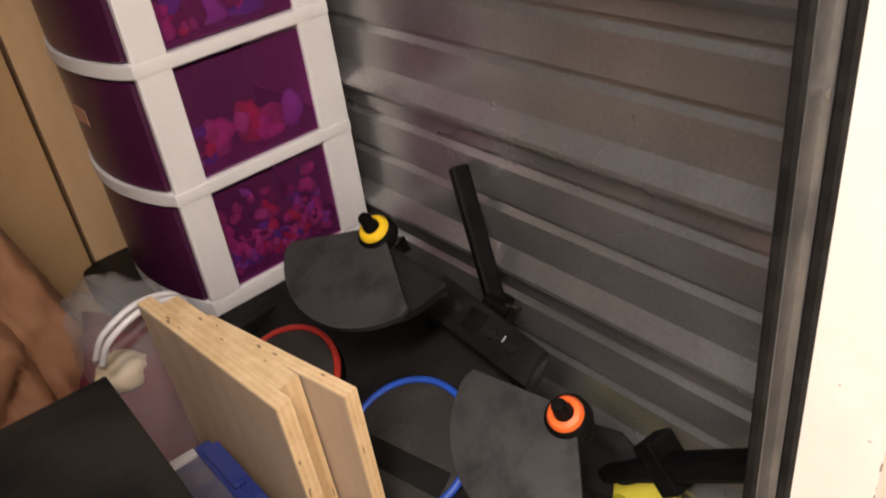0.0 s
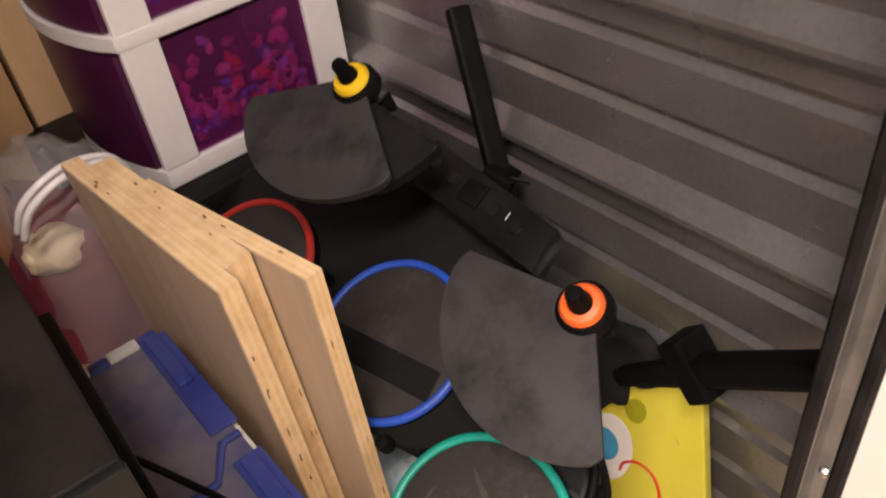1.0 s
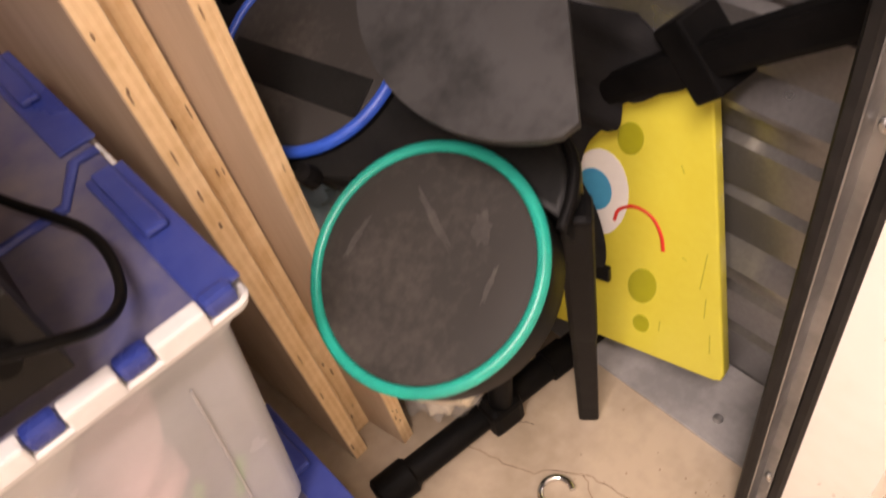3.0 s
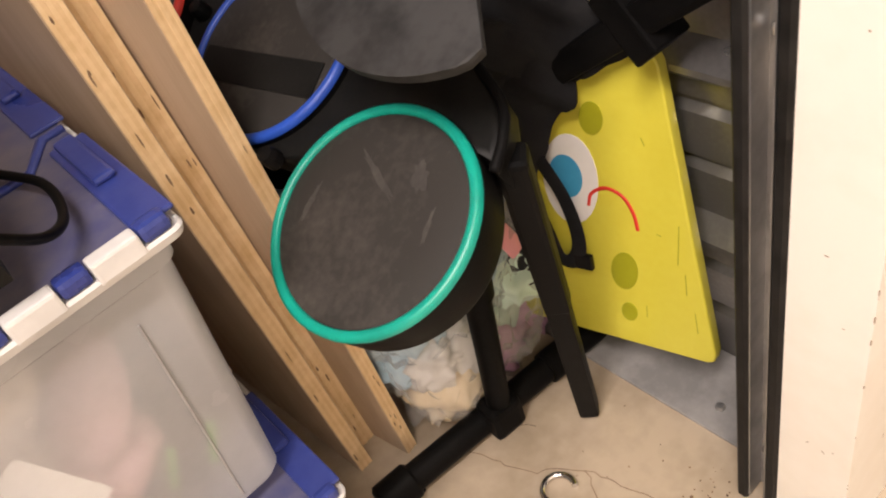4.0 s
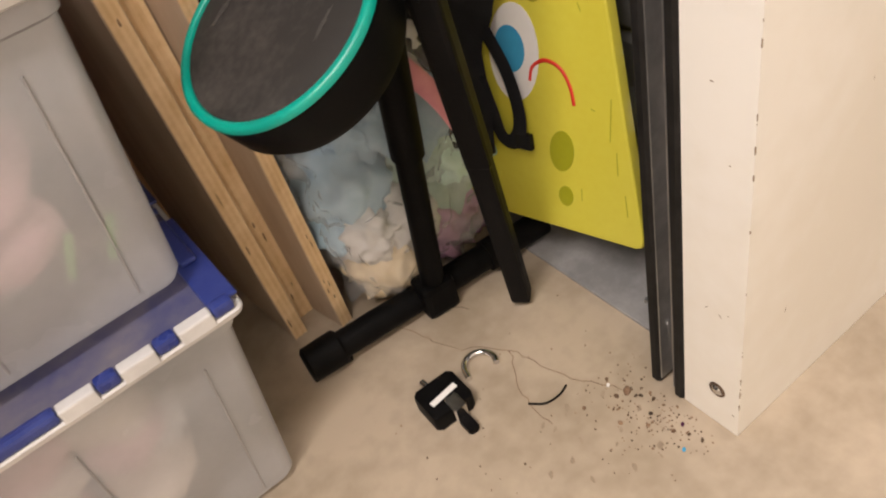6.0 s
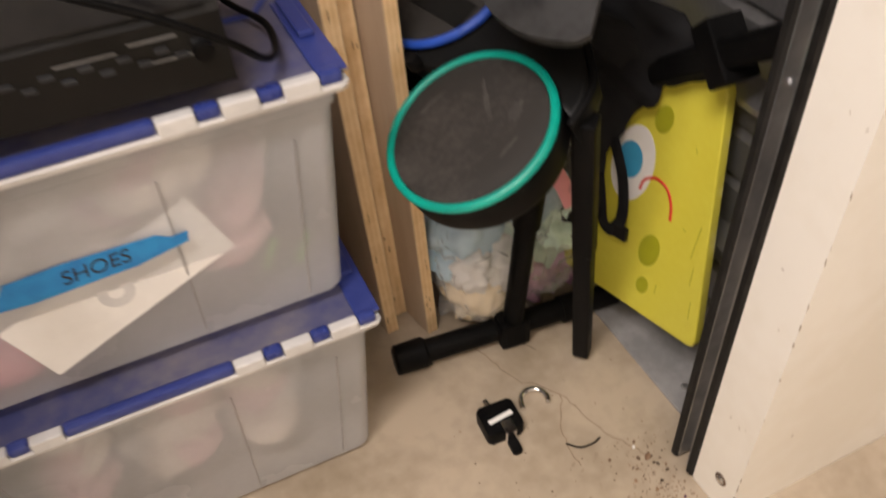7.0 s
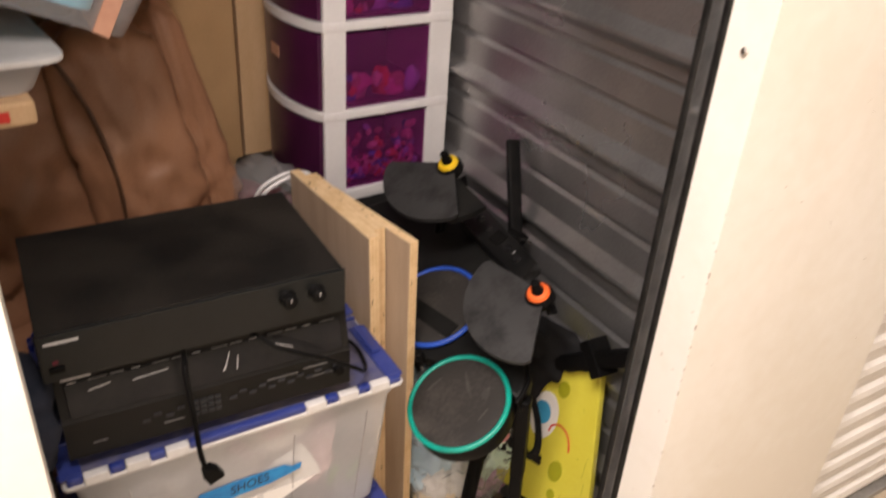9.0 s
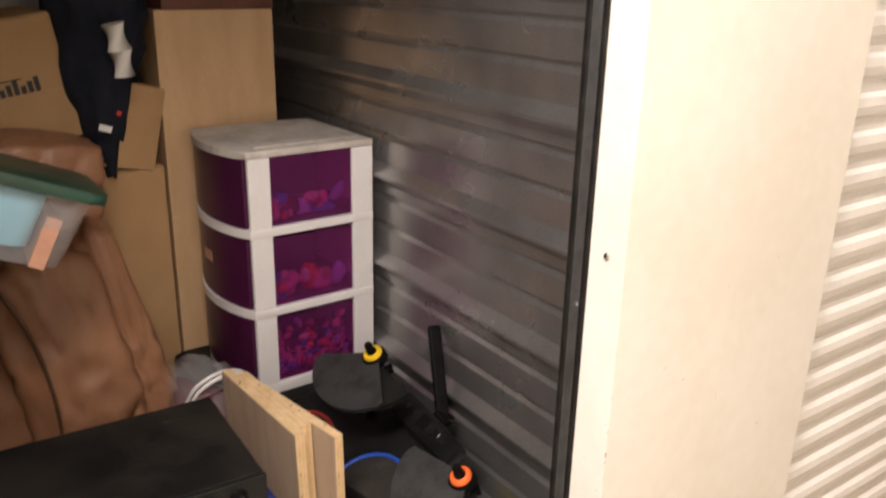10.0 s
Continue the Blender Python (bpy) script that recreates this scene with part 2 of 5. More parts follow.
def box(x0, x1, y0, y1, z0, z1, bevel=0.0, m=None, bm=None, seg=2):
    t = bmesh.new()
    bmesh.ops.create_cube(t, size=1.0, matrix=Matrix.LocRotScale(((x0 + x1) / 2, (y0 + y1) / 2, (z0 + z1) / 2), None, (abs(x1 - x0), abs(y1 - y0), abs(z1 - z0))))
    if bevel:
        bmesh.ops.bevel(t, geom=t.edges[:], offset=bevel, segments=seg, profile=0.6, affect="EDGES", clamp_overlap=True)
    return merge(t, m, bm)


def merge(t, m=None, bm=None):
    if m is not None:
        t.transform(m)
    if bm is None:
        return t
    me = bpy.data.meshes.new("tmp")
    t.to_mesh(me)
    t.free()
    bm.from_mesh(me)
    bpy.data.meshes.remove(me)
    return bm


def prism(poly, z0, z1, bevel=0.0, m=None, bm=None, seg=2, taper=1.0):
    """A closed outline in x, y raised from z0 to z1; taper shrinks the lower outline about the middle."""
    t = bmesh.new()
    cx, cy = sum(p[0] for p in poly) / len(poly), sum(p[1] for p in poly) / len(poly)
    lo = [t.verts.new((cx + (x - cx) * taper, cy + (y - cy) * taper, z0)) for x, y in poly]
    hi = [t.verts.new((x, y, z1)) for x, y in poly]
    t.faces.new(lo[::-1]), t.faces.new(hi)
    for i in range(len(poly)):
        j = (i + 1) % len(poly)
        t.faces.new((lo[i], lo[j], hi[j], hi[i]))
    if bevel:
        ed = [e for e in t.edges if abs(e.verts[0].co.z - e.verts[1].co.z) < 1e-6]
        bmesh.ops.bevel(t, geom=ed, offset=bevel, segments=seg, profile=0.6, affect="EDGES", clamp_overlap=True)
    return merge(t, m, bm)


def lathe(prof, n=40, m=None, bm=None, a0=0.0, a1=360.0):
    """A profile of (radius, height) turned round z."""
    t = bmesh.new()
    full = a1 - a0 >= 359.9
    rings = []
    steps = n if full else n + 1
    for k in range(steps):
        a = radians(a0 + (a1 - a0) * k / n)
        rings.append([t.verts.new((r * math.cos(a), r * math.sin(a), z)) for r, z in prof])
    for k in range(n):
        A, B = rings[k], rings[(k + 1) % steps]
        for i in range(len(prof) - 1):
            t.faces.new((A[i], B[i], B[i + 1], A[i + 1]))
    bmesh.ops.remove_doubles(t, verts=t.verts[:], dist=1e-5)
    return merge(t, m, bm)


def smooth_path(pts, per=8):
    """A soft line through the points (Catmull-Rom)."""
    P = [Vector(p) for p in pts]
    if len(P) < 3:
        return P
    P = [P[0] * 2 - P[1]] + P + [P[-1] * 2 - P[-2]]
    out = []
    for i in range(1, len(P) - 2):
        a, b, c, d = P[i - 1:i + 3]
        for k in range(per):
            s = k / per
            out.append(0.5 * ((2 * b) + (c - a) * s + (2 * a - 5 * b + 4 * c - d) * s * s + (3 * b - a - 3 * c + d) * s ** 3))
    return out + [P[-2]]


def tube(pts, r, n=12, bm=None, flat=1.0, up=(0, 0, 1), m=None):
    """A round (or flattened) bar along points, with closed ends."""
    t = bmesh.new()
    P = [Vector(p) for p in pts]
    rings = []
    for i, p in enumerate(P):
        d = (P[min(i + 1, len(P) - 1)] - P[max(i - 1, 0)]).normalized()
        s = d.cross(Vector(up))
        s = s.normalized() if s.length > 1e-4 else Vector((1, 0, 0))
        w = s.cross(d).normalized()
        rad = r[i] if isinstance(r, (list, tuple)) else r
        rings.append([t.verts.new(p + s * rad * math.cos(2 * math.pi * k / n) + w * rad * flat * math.sin(2 * math.pi * k / n)) for k in range(n)])
    for a, b in zip(rings, rings[1:]):
        for k in range(n):
            t.faces.new((a[k], a[(k + 1) % n], b[(k + 1) % n], b[k]))
    t.faces.new(rings[0][::-1]), t.faces.new(rings[-1])
    return merge(t, m, bm)


def bar(a, b, w, h, bevel=0.004, bm=None, up=(0, 0, 1)):
    """A square bar from a to b."""
    a, b = Vector(a), Vector(b)
    d = b - a
    z = d.normalized()
    x = Vector(up).cross(z)
    x = x.normalized() if x.length > 1e-3 else Vector((1, 0, 0))
    y = z.cross(x)
    m = Matrix((x, y, z)).transposed().to_4x4()
    m.translation = a
    return box(-w / 2, w / 2, -h / 2, h / 2, 0, d.length, bevel, m, bm)


def lump(size, seed=0, rough=0.12, freq=3.0, sub=3, m=None, bm=None, boxy=0.0):
    """A soft, uneven body of that size about the origin; boxy squares it up."""
    t = bmesh.new()
    bmesh.ops.create_icosphere(t, subdivisions=sub, radius=1.0)
    for v in t.verts:
        d = v.co.copy()
        if boxy:
            k = max(abs(d.x), abs(d.y), abs(d.z))
            d = d.lerp(d / k, boxy)
        q = v.co * freq + Vector((seed * 7.3, seed * 3.1, seed * 1.7))
        d *= 1 + rough * (noise.noise(q) + 0.5 * noise.noise(q * 2.3) + 0.3 * noise.noise(q * 5.1))
        v.co = Vector((d.x * size[0] / 2, d.y * size[1] / 2, d.z * size[2] / 2))
    return merge(t, m, bm)


def rounded(w, h, r, n=5):
    """Outline of a rectangle w x h about the origin with round corners."""
    out = []
    for cx, cy, a in ((w / 2 - r, h / 2 - r, 0), (-w / 2 + r, h / 2 - r, 90), (-w / 2 + r, -h / 2 + r, 180), (w / 2 - r, -h / 2 + r, 270)):
        out += [(cx + r * math.cos(radians(a + 90 * k / n)), cy + r * math.sin(radians(a + 90 * k / n))) for k in range(n + 1)]
    return out


def ellipse(cx, cy, rx, ry, turn=0.0, n=28):
    c, s = math.cos(radians(turn)), math.sin(radians(turn))
    return [(cx + c * rx * math.cos(a) - s * ry * math.sin(a), cy + s * rx * math.cos(a) + c * ry * math.sin(a)) for a in (2 * math.pi * k / n for k in range(n))]


def setting(name, bm, material, label, category, m=None, smooth=None):
    ob = part(name, bm, material, None, "", smooth)
    if m is not None:
        ob.matrix_world = m
    return tagged(ob, label, category, kind="structure")


# ---- the storage unit and the corridor ----
setting("floor", box(-3.5, 4.5, -2.4, 2.6, -0.12, 0, 0, UNIT), FLOOR, "worn beige painted concrete floor with cracks and dirt", "floor")
LEFT, BACK, TOP = -1.45, 1.95, 2.7


def corrugated(length, height):
    """Horizontal ribbed sheet: x along it, z up, ribs standing out to -y."""
    prof = [(0.0, 0.0)]
    for k in range(1, int(height / 0.236) + 1):
        c = 0.236 * k + 0.006
        for g in (c - 0.155, c - 0.077):
            prof += [(0.0, g + 0.013), (0.008, g + 0.008), (0.008, g + 0.002), (0.0, g - 0.008)][::-1]
        prof += [(0.0, c - 0.042), (-0.022, c - 0.021), (-0.022, c - 0.013), (0.0, c + 0.014)]
    prof.append((0.0, height))
    t = bmesh.new()
    cols = []
    n = max(2, int(length / 0.3))
    for k in range(n + 1):
        cols.append([t.verts.new((length * k / n, y, zz)) for y, zz in prof])
    for a, b in zip(cols, cols[1:]):
        for i in range(len(prof) - 1):
            t.faces.new((a[i], b[i], b[i + 1], a[i + 1]))
    ext = bmesh.ops.extrude_face_region(t, geom=t.faces[:])
    for v in [g for g in ext["geom"] if isinstance(g, bmesh.types.BMVert)]:
        v.co.y += 0.004
    return t


setting("wall_right", corrugated(BACK - 0.06, 2.7), GALV, "bare galvanised steel partition with horizontal ribs", "wall", UNIT @ pose(0.166, BACK, 0, 0, 0, -90))
setting("wall_back", corrugated(0.166 - LEFT, 2.7), GALV, "bare galvanised ribbed steel back partition", "wall", UNIT @ pose(LEFT, BACK, 0))
setting("wall_left", corrugated(BACK - 0.06, 2.7), GALV, "bare galvanised ribbed steel partition", "wall", UNIT @ pose(LEFT, 0.06, 0, 0, 0, 90))
setting("floor_curb", box(0.049, 0.165, 0.058, BACK - 0.02, 0, 0.005, 0.002, UNIT), SILLM, "grey painted strip along the foot of the partition", "curb")
for v0 in (0.20, 0.62, 1.1):
    setting("curb_bolt", lathe([(0, 0.0095), (0.005, 0.009), (0.007, 0.006), (0.0075, 0.004)], 12, UNIT @ pose(0.085, v0, 0)), STEEL, "small bolt head in the grey floor strip", "bolt")
setting("ceiling", box(-3.5, 4.5, -2.4, 2.6, TOP, TOP + 0.1, 0, UNIT), WALLP, "plain white painted ceiling", "ceiling")
setting("wall_corridor", box(-3.5, 4.5, -1.62, -1.5, 0, TOP, 0, UNIT), WALLP, "plain off-white corridor wall", "wall")
setting("wall_end_west", box(-3.5, -3.4, -1.5, 2.6, 0, TOP, 0, UNIT), WALLP, "plain corridor end wall", "wall")
setting("wall_end_east", box(4.4, 4.5, -1.5, 2.6, 0, TOP, 0, UNIT), WALLP, "plain corridor end wall", "wall")

# front panels of folded sheet steel either side of the opening
setting("jamb_right", prism([(0.0, 0.0), (0.57, 0.0), (0.57, 0.05), (0.55, 0.05), (0.55, 0.018), (0.044, 0.018), (0.044, 0.072), (0.0, 0.072)], 0.001, 2.25, 0.0, UNIT), WHITE,
        "cream white folded steel door post with scuffs", "door post")
setting("jamb_left", prism([(-0.906, 0.0), (-0.904, 0.056), (-0.945, 0.056), (-0.945, 0.018), (-1.52, 0.018), (-1.52, 0.0)], 0.001, 2.25, 0.0, UNIT), WHITE,
        "cream white folded steel door post", "door post")
setting("wall_header", box(-3.4, 4.4, -0.001, 0.05, 2.252, TOP, 0, UNIT), WHITE, "cream white steel header over the doors", "wall")
setting("wall_front_inner", box(0.046, 0.160, 0.022, 0.100, 0, 2.25, 0, UNIT), GALV, "inner face of the front panel", "wall")
setting("wall_front_left", box(-1.44, -0.947, 0.022, 0.055, 0, 2.25, 0, UNIT), GALV, "inner face of the front panel", "wall")


def door_track(m, side):
    t = thing("door_track", m, "black steel roll-up door track with rubber seals beside the opening", "door track", kind="structure")
    part("channel", prism([(-0.001, 0.0862), (0.034, 0.0862), (0.034, 0.1060), (-0.001, 0.1060), (-0.001, 0.1045), (0.022, 0.1045), (0.022, 0.0877), (-0.001, 0.0877)], 0.012, 2.2), STEEL, t, "dull grey steel channel")
    for y0, y1, z0 in ((0.0725, 0.0858, 0.004), (0.1065, 0.1200, 0.006)):
        part("seal", prism([(-0.004, y0 + 0.003), (-0.001, y0), (0.036, y0), (0.036, y1), (-0.001, y1), (-0.004, y1 - 0.003)], z0, 2.2), TRACK, t, "black rubber seal strip")
    for z in (0.09, 0.62, 1.15, 1.7):
        part("bolt", lathe([(0, 0.006), (0.004, 0.0055), (0.006, 0.003), (0.0065, 0)], 12, pose(0.0215, 0.0960, z, 0, -90, 0)), CHROME, t)
    return t


door_track(UNIT, 1)
lt = copy_thing(bpy.data.objects["door_track"], UNIT @ pose(-0.945, 0.184, 0, 0, 0, 180))

# screws and a small ring on the post's side face
for u0, v0, z0, r in ((-0.001, 0.036, 1.262, 0.006), (-0.0005, 0.028, 0.062, 0.0065)):
    setting("post_screw", lathe([(0, 0.004), (r * 0.55, 0.0035), (r, 0.0015), (r * 1.05, 0)], 16, UNIT @ pose(u0, v0, z0, 0, -90, 0)), CHROME, "round screw head in the white post", "screw")


b = bmesh.new()
rnd = random.Random(77)
for k in range(34):
    z, w = 0.05 + 1.0 * rnd.random() ** 1.4, rnd.uniform(0.0008, 0.0024)
    lump((w, w * 0.8, w * rnd.uniform(2, 7)), k, 0.3, 3, 1, UNIT @ pose(0.0002, 0.0002, z), b)
for k in range(14):
    lump((0.0008, rnd.uniform(0.002, 0.008), rnd.uniform(0.001, 0.002)), k, 0.3, 3, 1, UNIT @ pose(0.0001, rnd.uniform(0.004, 0.052), 0.03 + 1.1 * rnd.random() ** 1.5, rnd.uniform(-70, 70), 0, 0), b)
for k in range(16):
    lump((rnd.uniform(0.002, 0.010), 0.0006, rnd.uniform(0.0008, 0.0018)), k, 0.3, 3, 1, UNIT @ pose(rnd.uniform(0.03, 0.5), 0.0001, 0.15 + 1.3 * rnd.random(), 0, rnd.uniform(-80, 80), 0), b)
tagged(part("paint_chip", b, GRIME), "small chips and scuffs in the white post paint", "paint chips", kind="stuff")


def roll_door(u0, u1):
    t = thing("roll_up_door", UNIT, "closed white roll-up door of ribbed steel slats", "door", kind="structure")
    for k in range(30):
        z0 = 0.02 + 0.073 * k
        prof = [(0.030, z0), (0.030, z0 + 0.012), (0.021, z0 + 0.020), (0.018, z0 + 0.036), (0.021, z0 + 0.052), (0.030, z0 + 0.060), (0.030, z0 + 0.0725), (0.034, z0 + 0.0725), (0.034, z0)]
        b = bmesh.new()
        A = [b.verts.new((u0, y, z)) for y, z in prof]
        B = [b.verts.new((u1, y, z)) for y, z in prof]
        b.faces.new(A), b.faces.new(B[::-1])
        for i in range(len(prof)):
            j = (i + 1) % len(prof)
            b.faces.new((A[i], B[i], B[j], A[j]))
        part("slat", b, DOORW, t)
    part("bottom_bar", box(u0, u1, 0.005, 0.034, 0.0, 0.019, 0.003), STEEL, t)


roll_door(0.572, 1.50)
setting("jamb_far", box(1.502, 4.4, 0, 0.05, 0, 2.25, 0, UNIT), WHITE, "cream white steel corridor panel", "wall")
setting("jamb_west", box(-3.4, -1.522, 0, 0.05, 0, 2.25, 0, UNIT), WHITE, "cream white steel corridor panel", "wall")

# Housings added out of view to match the two added lamps.
for u0 in (-1.35, 1.75):
    t = thing("unseen_ceiling_light", UNIT @ pose(u0, -0.50, TOP), "added long ceiling lamp, out of view in the corridor", "lamp")
    part("frame", box(-0.78, 0.78, -0.2, 0.2, -0.05, -0.001, 0.006), IVORY, t)
    part("diffuser", box(-0.74, 0.74, -0.165, 0.165, -0.062, -0.051, 0.003), EMIT, t)


# ---- stacked totes ----
def tote(m, label, seed):
    """Origin: front right corner of the lid's rim at floor level; x runs to the right, y to the back."""
    L, D, H = 0.555, 0.40, 0.322
    t = thing("storage_tote", m, label, "storage tote", "stacked totes")
    cx, cy = -L / 2, D / 2
    tw, td, bw, bd = L - 0.030, D - 0.036, L - 0.072, D - 0.080
    # tapered shell with a rolled step under the rim
    b = bmesh.new()
    rings = []
    for w, d, z in ((bw - 0.01, bd - 0.01, 0.004), (bw, bd, 0.014), (bw + (tw - bw) * 0.96, bd + (td - bd) * 0.96, 0.276), (tw + 0.006, td + 0.006, 0.279), (tw + 0.008, td + 0.008, 0.301)):
        rings.append([b.verts.new((cx + x, cy + y, z)) for x, y in rounded(w, d, 0.016, 4)])
    b.faces.new(rings[0][::-1])
    for A, B in zip(rings, rings[1:]):
        for k in range(len(A)):
            j = (k + 1) % len(A)
            b.faces.new((A[k], A[j], B[j], B[k]))
    part("body", b, TOTE, t, "cloudy clear plastic body", smooth=40)
    # seams pressed into the long and short sides
    for fx in (-0.36, 0.15, 0.41):
        part("seam", tube([(cx + fx * bw, cy - bd / 2 - 0.002, 0.02), (cx + fx * tw, cy - (bd + (td - bd) * 0.86) / 2 - 0.001, 0.248)], 0.0011, 6), SEAMT, t)
    part("seam", tube([(cx + bw / 2 + 0.002, cy - 0.05, 0.02), (cx + (bw + (tw - bw) * 0.86) / 2 + 0.001, cy - 0.06, 0.248)], 0.0011, 6), SEAMT, t)
    # milky rim
    b = bmesh.new()
    rings = []
    for w, d, z in ((L - 0.010, D - 0.010, 0.2975), (L - 0.003, D - 0.003, 0.300), (L, D, 0.306), (L - 0.003, D - 0.003, 0.3085), (L - 0.020, D - 0.020, 0.3085), (L - 0.022, D - 0.022, 0.2975)):
        rings.append([b.verts.new((cx + x, cy + y, z)) for x, y in rounded(w, d, 0.010, 4)])
    for A, B in zip(rings, rings[1:] + rings[:1]):
        for k in range(len(A)):
            j = (k + 1) % len(A)
            b.faces.new((A[k], A[j], B[j], B[k]))
    part("rim", b, RIM, t, "milky white rim", smooth=40)
    # two flaps hinged on the long sides, meeting in a zigzag under a rounded ridge
    zig = [(-0.006, 0.200), (-0.026, 0.200), (-0.050, 0.161), (-0.205, 0.161), (-0.230, 0.240), (-0.325, 0.240), (-0.350, 0.161), (-L + 0.050, 0.161), (-L + 0.026, 0.200), (-L + 0.006, 0.200)]
    for edge, borders in ((0.008, ((0.010, 0.170, 0.080, 0.165),)), (D - 0.008, ((0.215, D - 0.010, 0.292, 0.386),))):
        poly = [(x, y + (0.001 if edge > 0.2 else -0.001)) for x, y in zig] + [(-L + 0.006, edge), (-0.006, edge)]
        lid = part("lid_flap", prism(poly, 0.3088, 0.3150, 0.0015), BLUED, t, "dusty blue hinged lid flap")
        for y0, y1, q0, q1 in borders:
            for s in (0, 1):
                xa, xb = (-0.030, 0.0008) if s == 0 else (-L - 0.0008, -L + 0.030)
                part("raised_border", box(xa, xb, y0, y1, 0.3152, 0.3195, 0.002), BLUE, lid, "glossier blue raised border")
                xm = -0.0165 if s == 0 else -L + 0.0165
                part("latch_tab", box(xm - 0.0085, xm + 0.0085, q0, q1, 0.3196, 0.3262, 0.003), BLUE, lid, "raised latch tab")
    part("lid_ridge", tube([Vector((x, y, 0.3165)) for x, y in zig], 0.0048, 8, flat=0.8), BLUE, t, "rounded zigzag ridge", smooth=180)
    # teeth: short blue tongues and white blocks along the long edges
    for yy in (0.0, D):
        s = 1 if yy == 0 else -1
        u, x0 = 0.0292, -L + 0.004
        for k in range(13):
            w = L - 0.008 - 12 * u if k == 6 else u
            if k % 2:
                part("rim_block", box(x0 - 0.003, x0 + w + 0.003, yy - 0.0012 * s, yy + 0.013 * s, 0.3035, 0.3215, 0.0025), RIM, t)
            else:
                part("blue_tongue", box(x0 + 0.0035, x0 + w - 0.0035, yy + 0.0005 * s, yy + 0.015 * s, 0.3088, 0.3225, 0.0045), BLUE, t)
            x0 += w
    # what shows through the cloudy sides
    rnd = random.Random(seed)
    for k in range(22):
        w, d, h = rnd.uniform(0.09, 0.135), rnd.uniform(0.08, 0.12), rnd.uniform(0.05, 0.09)
        x = cx + rnd.uniform(-0.15, 0.15)
        y = cy + (-0.088 if k % 2 else rnd.uniform(-0.06, 0.06))
        b = lump((w, d, h), seed * 20 + k, 0.25, 2.2, 2, pose(x, y, 0.062 + 0.030 * (k % 6), rnd.uniform(-20, 20), rnd.uniform(-30, 30), rnd.uniform(0, 180)))
        tagged(part("shoe", b, SHOE[k % 4], t, smooth=180), "")
    if seed == 2:
        part("shoe", lump((0.13, 0.06, 0.055), 71, 0.15, 2.2, 3, pose(cx - 0.140, cy - bd / 2 + 0.040, 0.042), boxy=0.3), PINK, t, "pink shoe pressed to the side", smooth=180)
        part("shoe", lump((0.06, 0.12, 0.06), 72, 0.15, 2.2, 3, pose(cx + bw / 2 - 0.046, cy - 0.03, 0.075, 0, 10, 0), boxy=0.3), CLOTH, t, "dark shoe", smooth=180)
        for k in range(2):
            part("sole", box(-0.004, 0.004, -0.003, 0.003, 0, 0.045, 0.002, pose(cx + bw / 2 - 0.045 - 0.038 * k, cy - bd / 2 + 0.022 + 0.006 * k, 0.05, 0, 24, 0)), GRASSY, t, "bright green sole edge")
    return t


LOW = tote(pose(0.352, 0.493, 0.0, 0, 0, -5.5), "clear storage tote with blue hinged lid on the floor", 1)
UP = tote(pose(0.362, 0.501, 0.3290, 0, 0, -5.5), "clear tote with blue hinged lid stacked on another tote", 2)
FRONT = pose(0.362, 0.501, 0.3290, 0, 0, -5.5)
# white sheet behind the side and strip of tape on it (front plane leans back towards the bottom)
LEAN_F = FRONT @ pose(-0.235, 0.028, 0.155, 90 - 5.2, 0, 0)
pp = thing("paper_sheet", LEAN_F, "white printed paper sheet lying askew behind the tote side", "paper")
part("sheet", prism(rounded(0.232, 0.082, 0.003, 2), -0.0060, -0.0052, 0, pose(-0.035, -0.028, 0, 0, 0, 22.5)), PAPER, pp)
for k in range(4):
    part("print_bar", box(0.012 * k, 0.006 + 0.012 * k, -0.014 + 0.003 * (k % 3), 0.014 - 0.004 * (k % 2), -0.0051, -0.0048, 0, pose(-0.020, -0.014, 0, 0, 0, 22.5)), GREY, pp)
part("print_mark", lathe([(0.008, -0.0051), (0.019, -0.0051), (0.019, -0.0047), (0.008, -0.0047)], 24, pose(-0.040, -0.030, 0)), GREY, pp, "round grey printed mark")
tp = thing("tape_strip", LEAN_F, "torn strip of blue masking tape with black handwriting on the tote", "tape")
tape_poly = [(x * 1.28, y * 1.1) for x, y in [(-0.090, -0.016), (-0.060, -0.019), (0.02, -0.017), (0.045, -0.012), (0.062, -0.009), (0.064, 0.002), (0.050, 0.001), (0.040, 0.008), (-0.03, 0.011), (-0.074, 0.009), (-0.078, 0.002)]]
part("tape", prism(tape_poly, 0.0066, 0.0074, 0, pose(-0.034, 0.020, 0, 0, 0, 1)), TAPE, tp)


def writing(text, size, material, m, parent, name="lettering"):
    c = bpy.data.curves.new(name, "FONT")
    c.body, c.size, c.extrude, c.align_x, c.align_y, c.shear = text, size, 0.0002, "CENTER", "CENTER", 0.15
    tmp = new(name, c)
    me = bpy.data.meshes.new_from_object(tmp)
    bpy.data.objects.remove(tmp)
    me.materials.clear()
    me.materials.append(material)
    ob = new(name, me)
    ob.parent = parent
    ob.matrix_basis = m
    return ob


writing("SHOES", 0.023, INK, pose(-0.046, 0.0155, 0.0078, 0, 0, 3), tp)


# ---- hi-fi ----
def feet(t, xs, ys, h):
    for x in xs:
        for y in ys:
            part("foot", lathe([(0, 0), (0.016, 0), (0.018, h * 0.5), (0.018, h), (0, h)], 16, pose(x, y, 0)), BLACK, t)


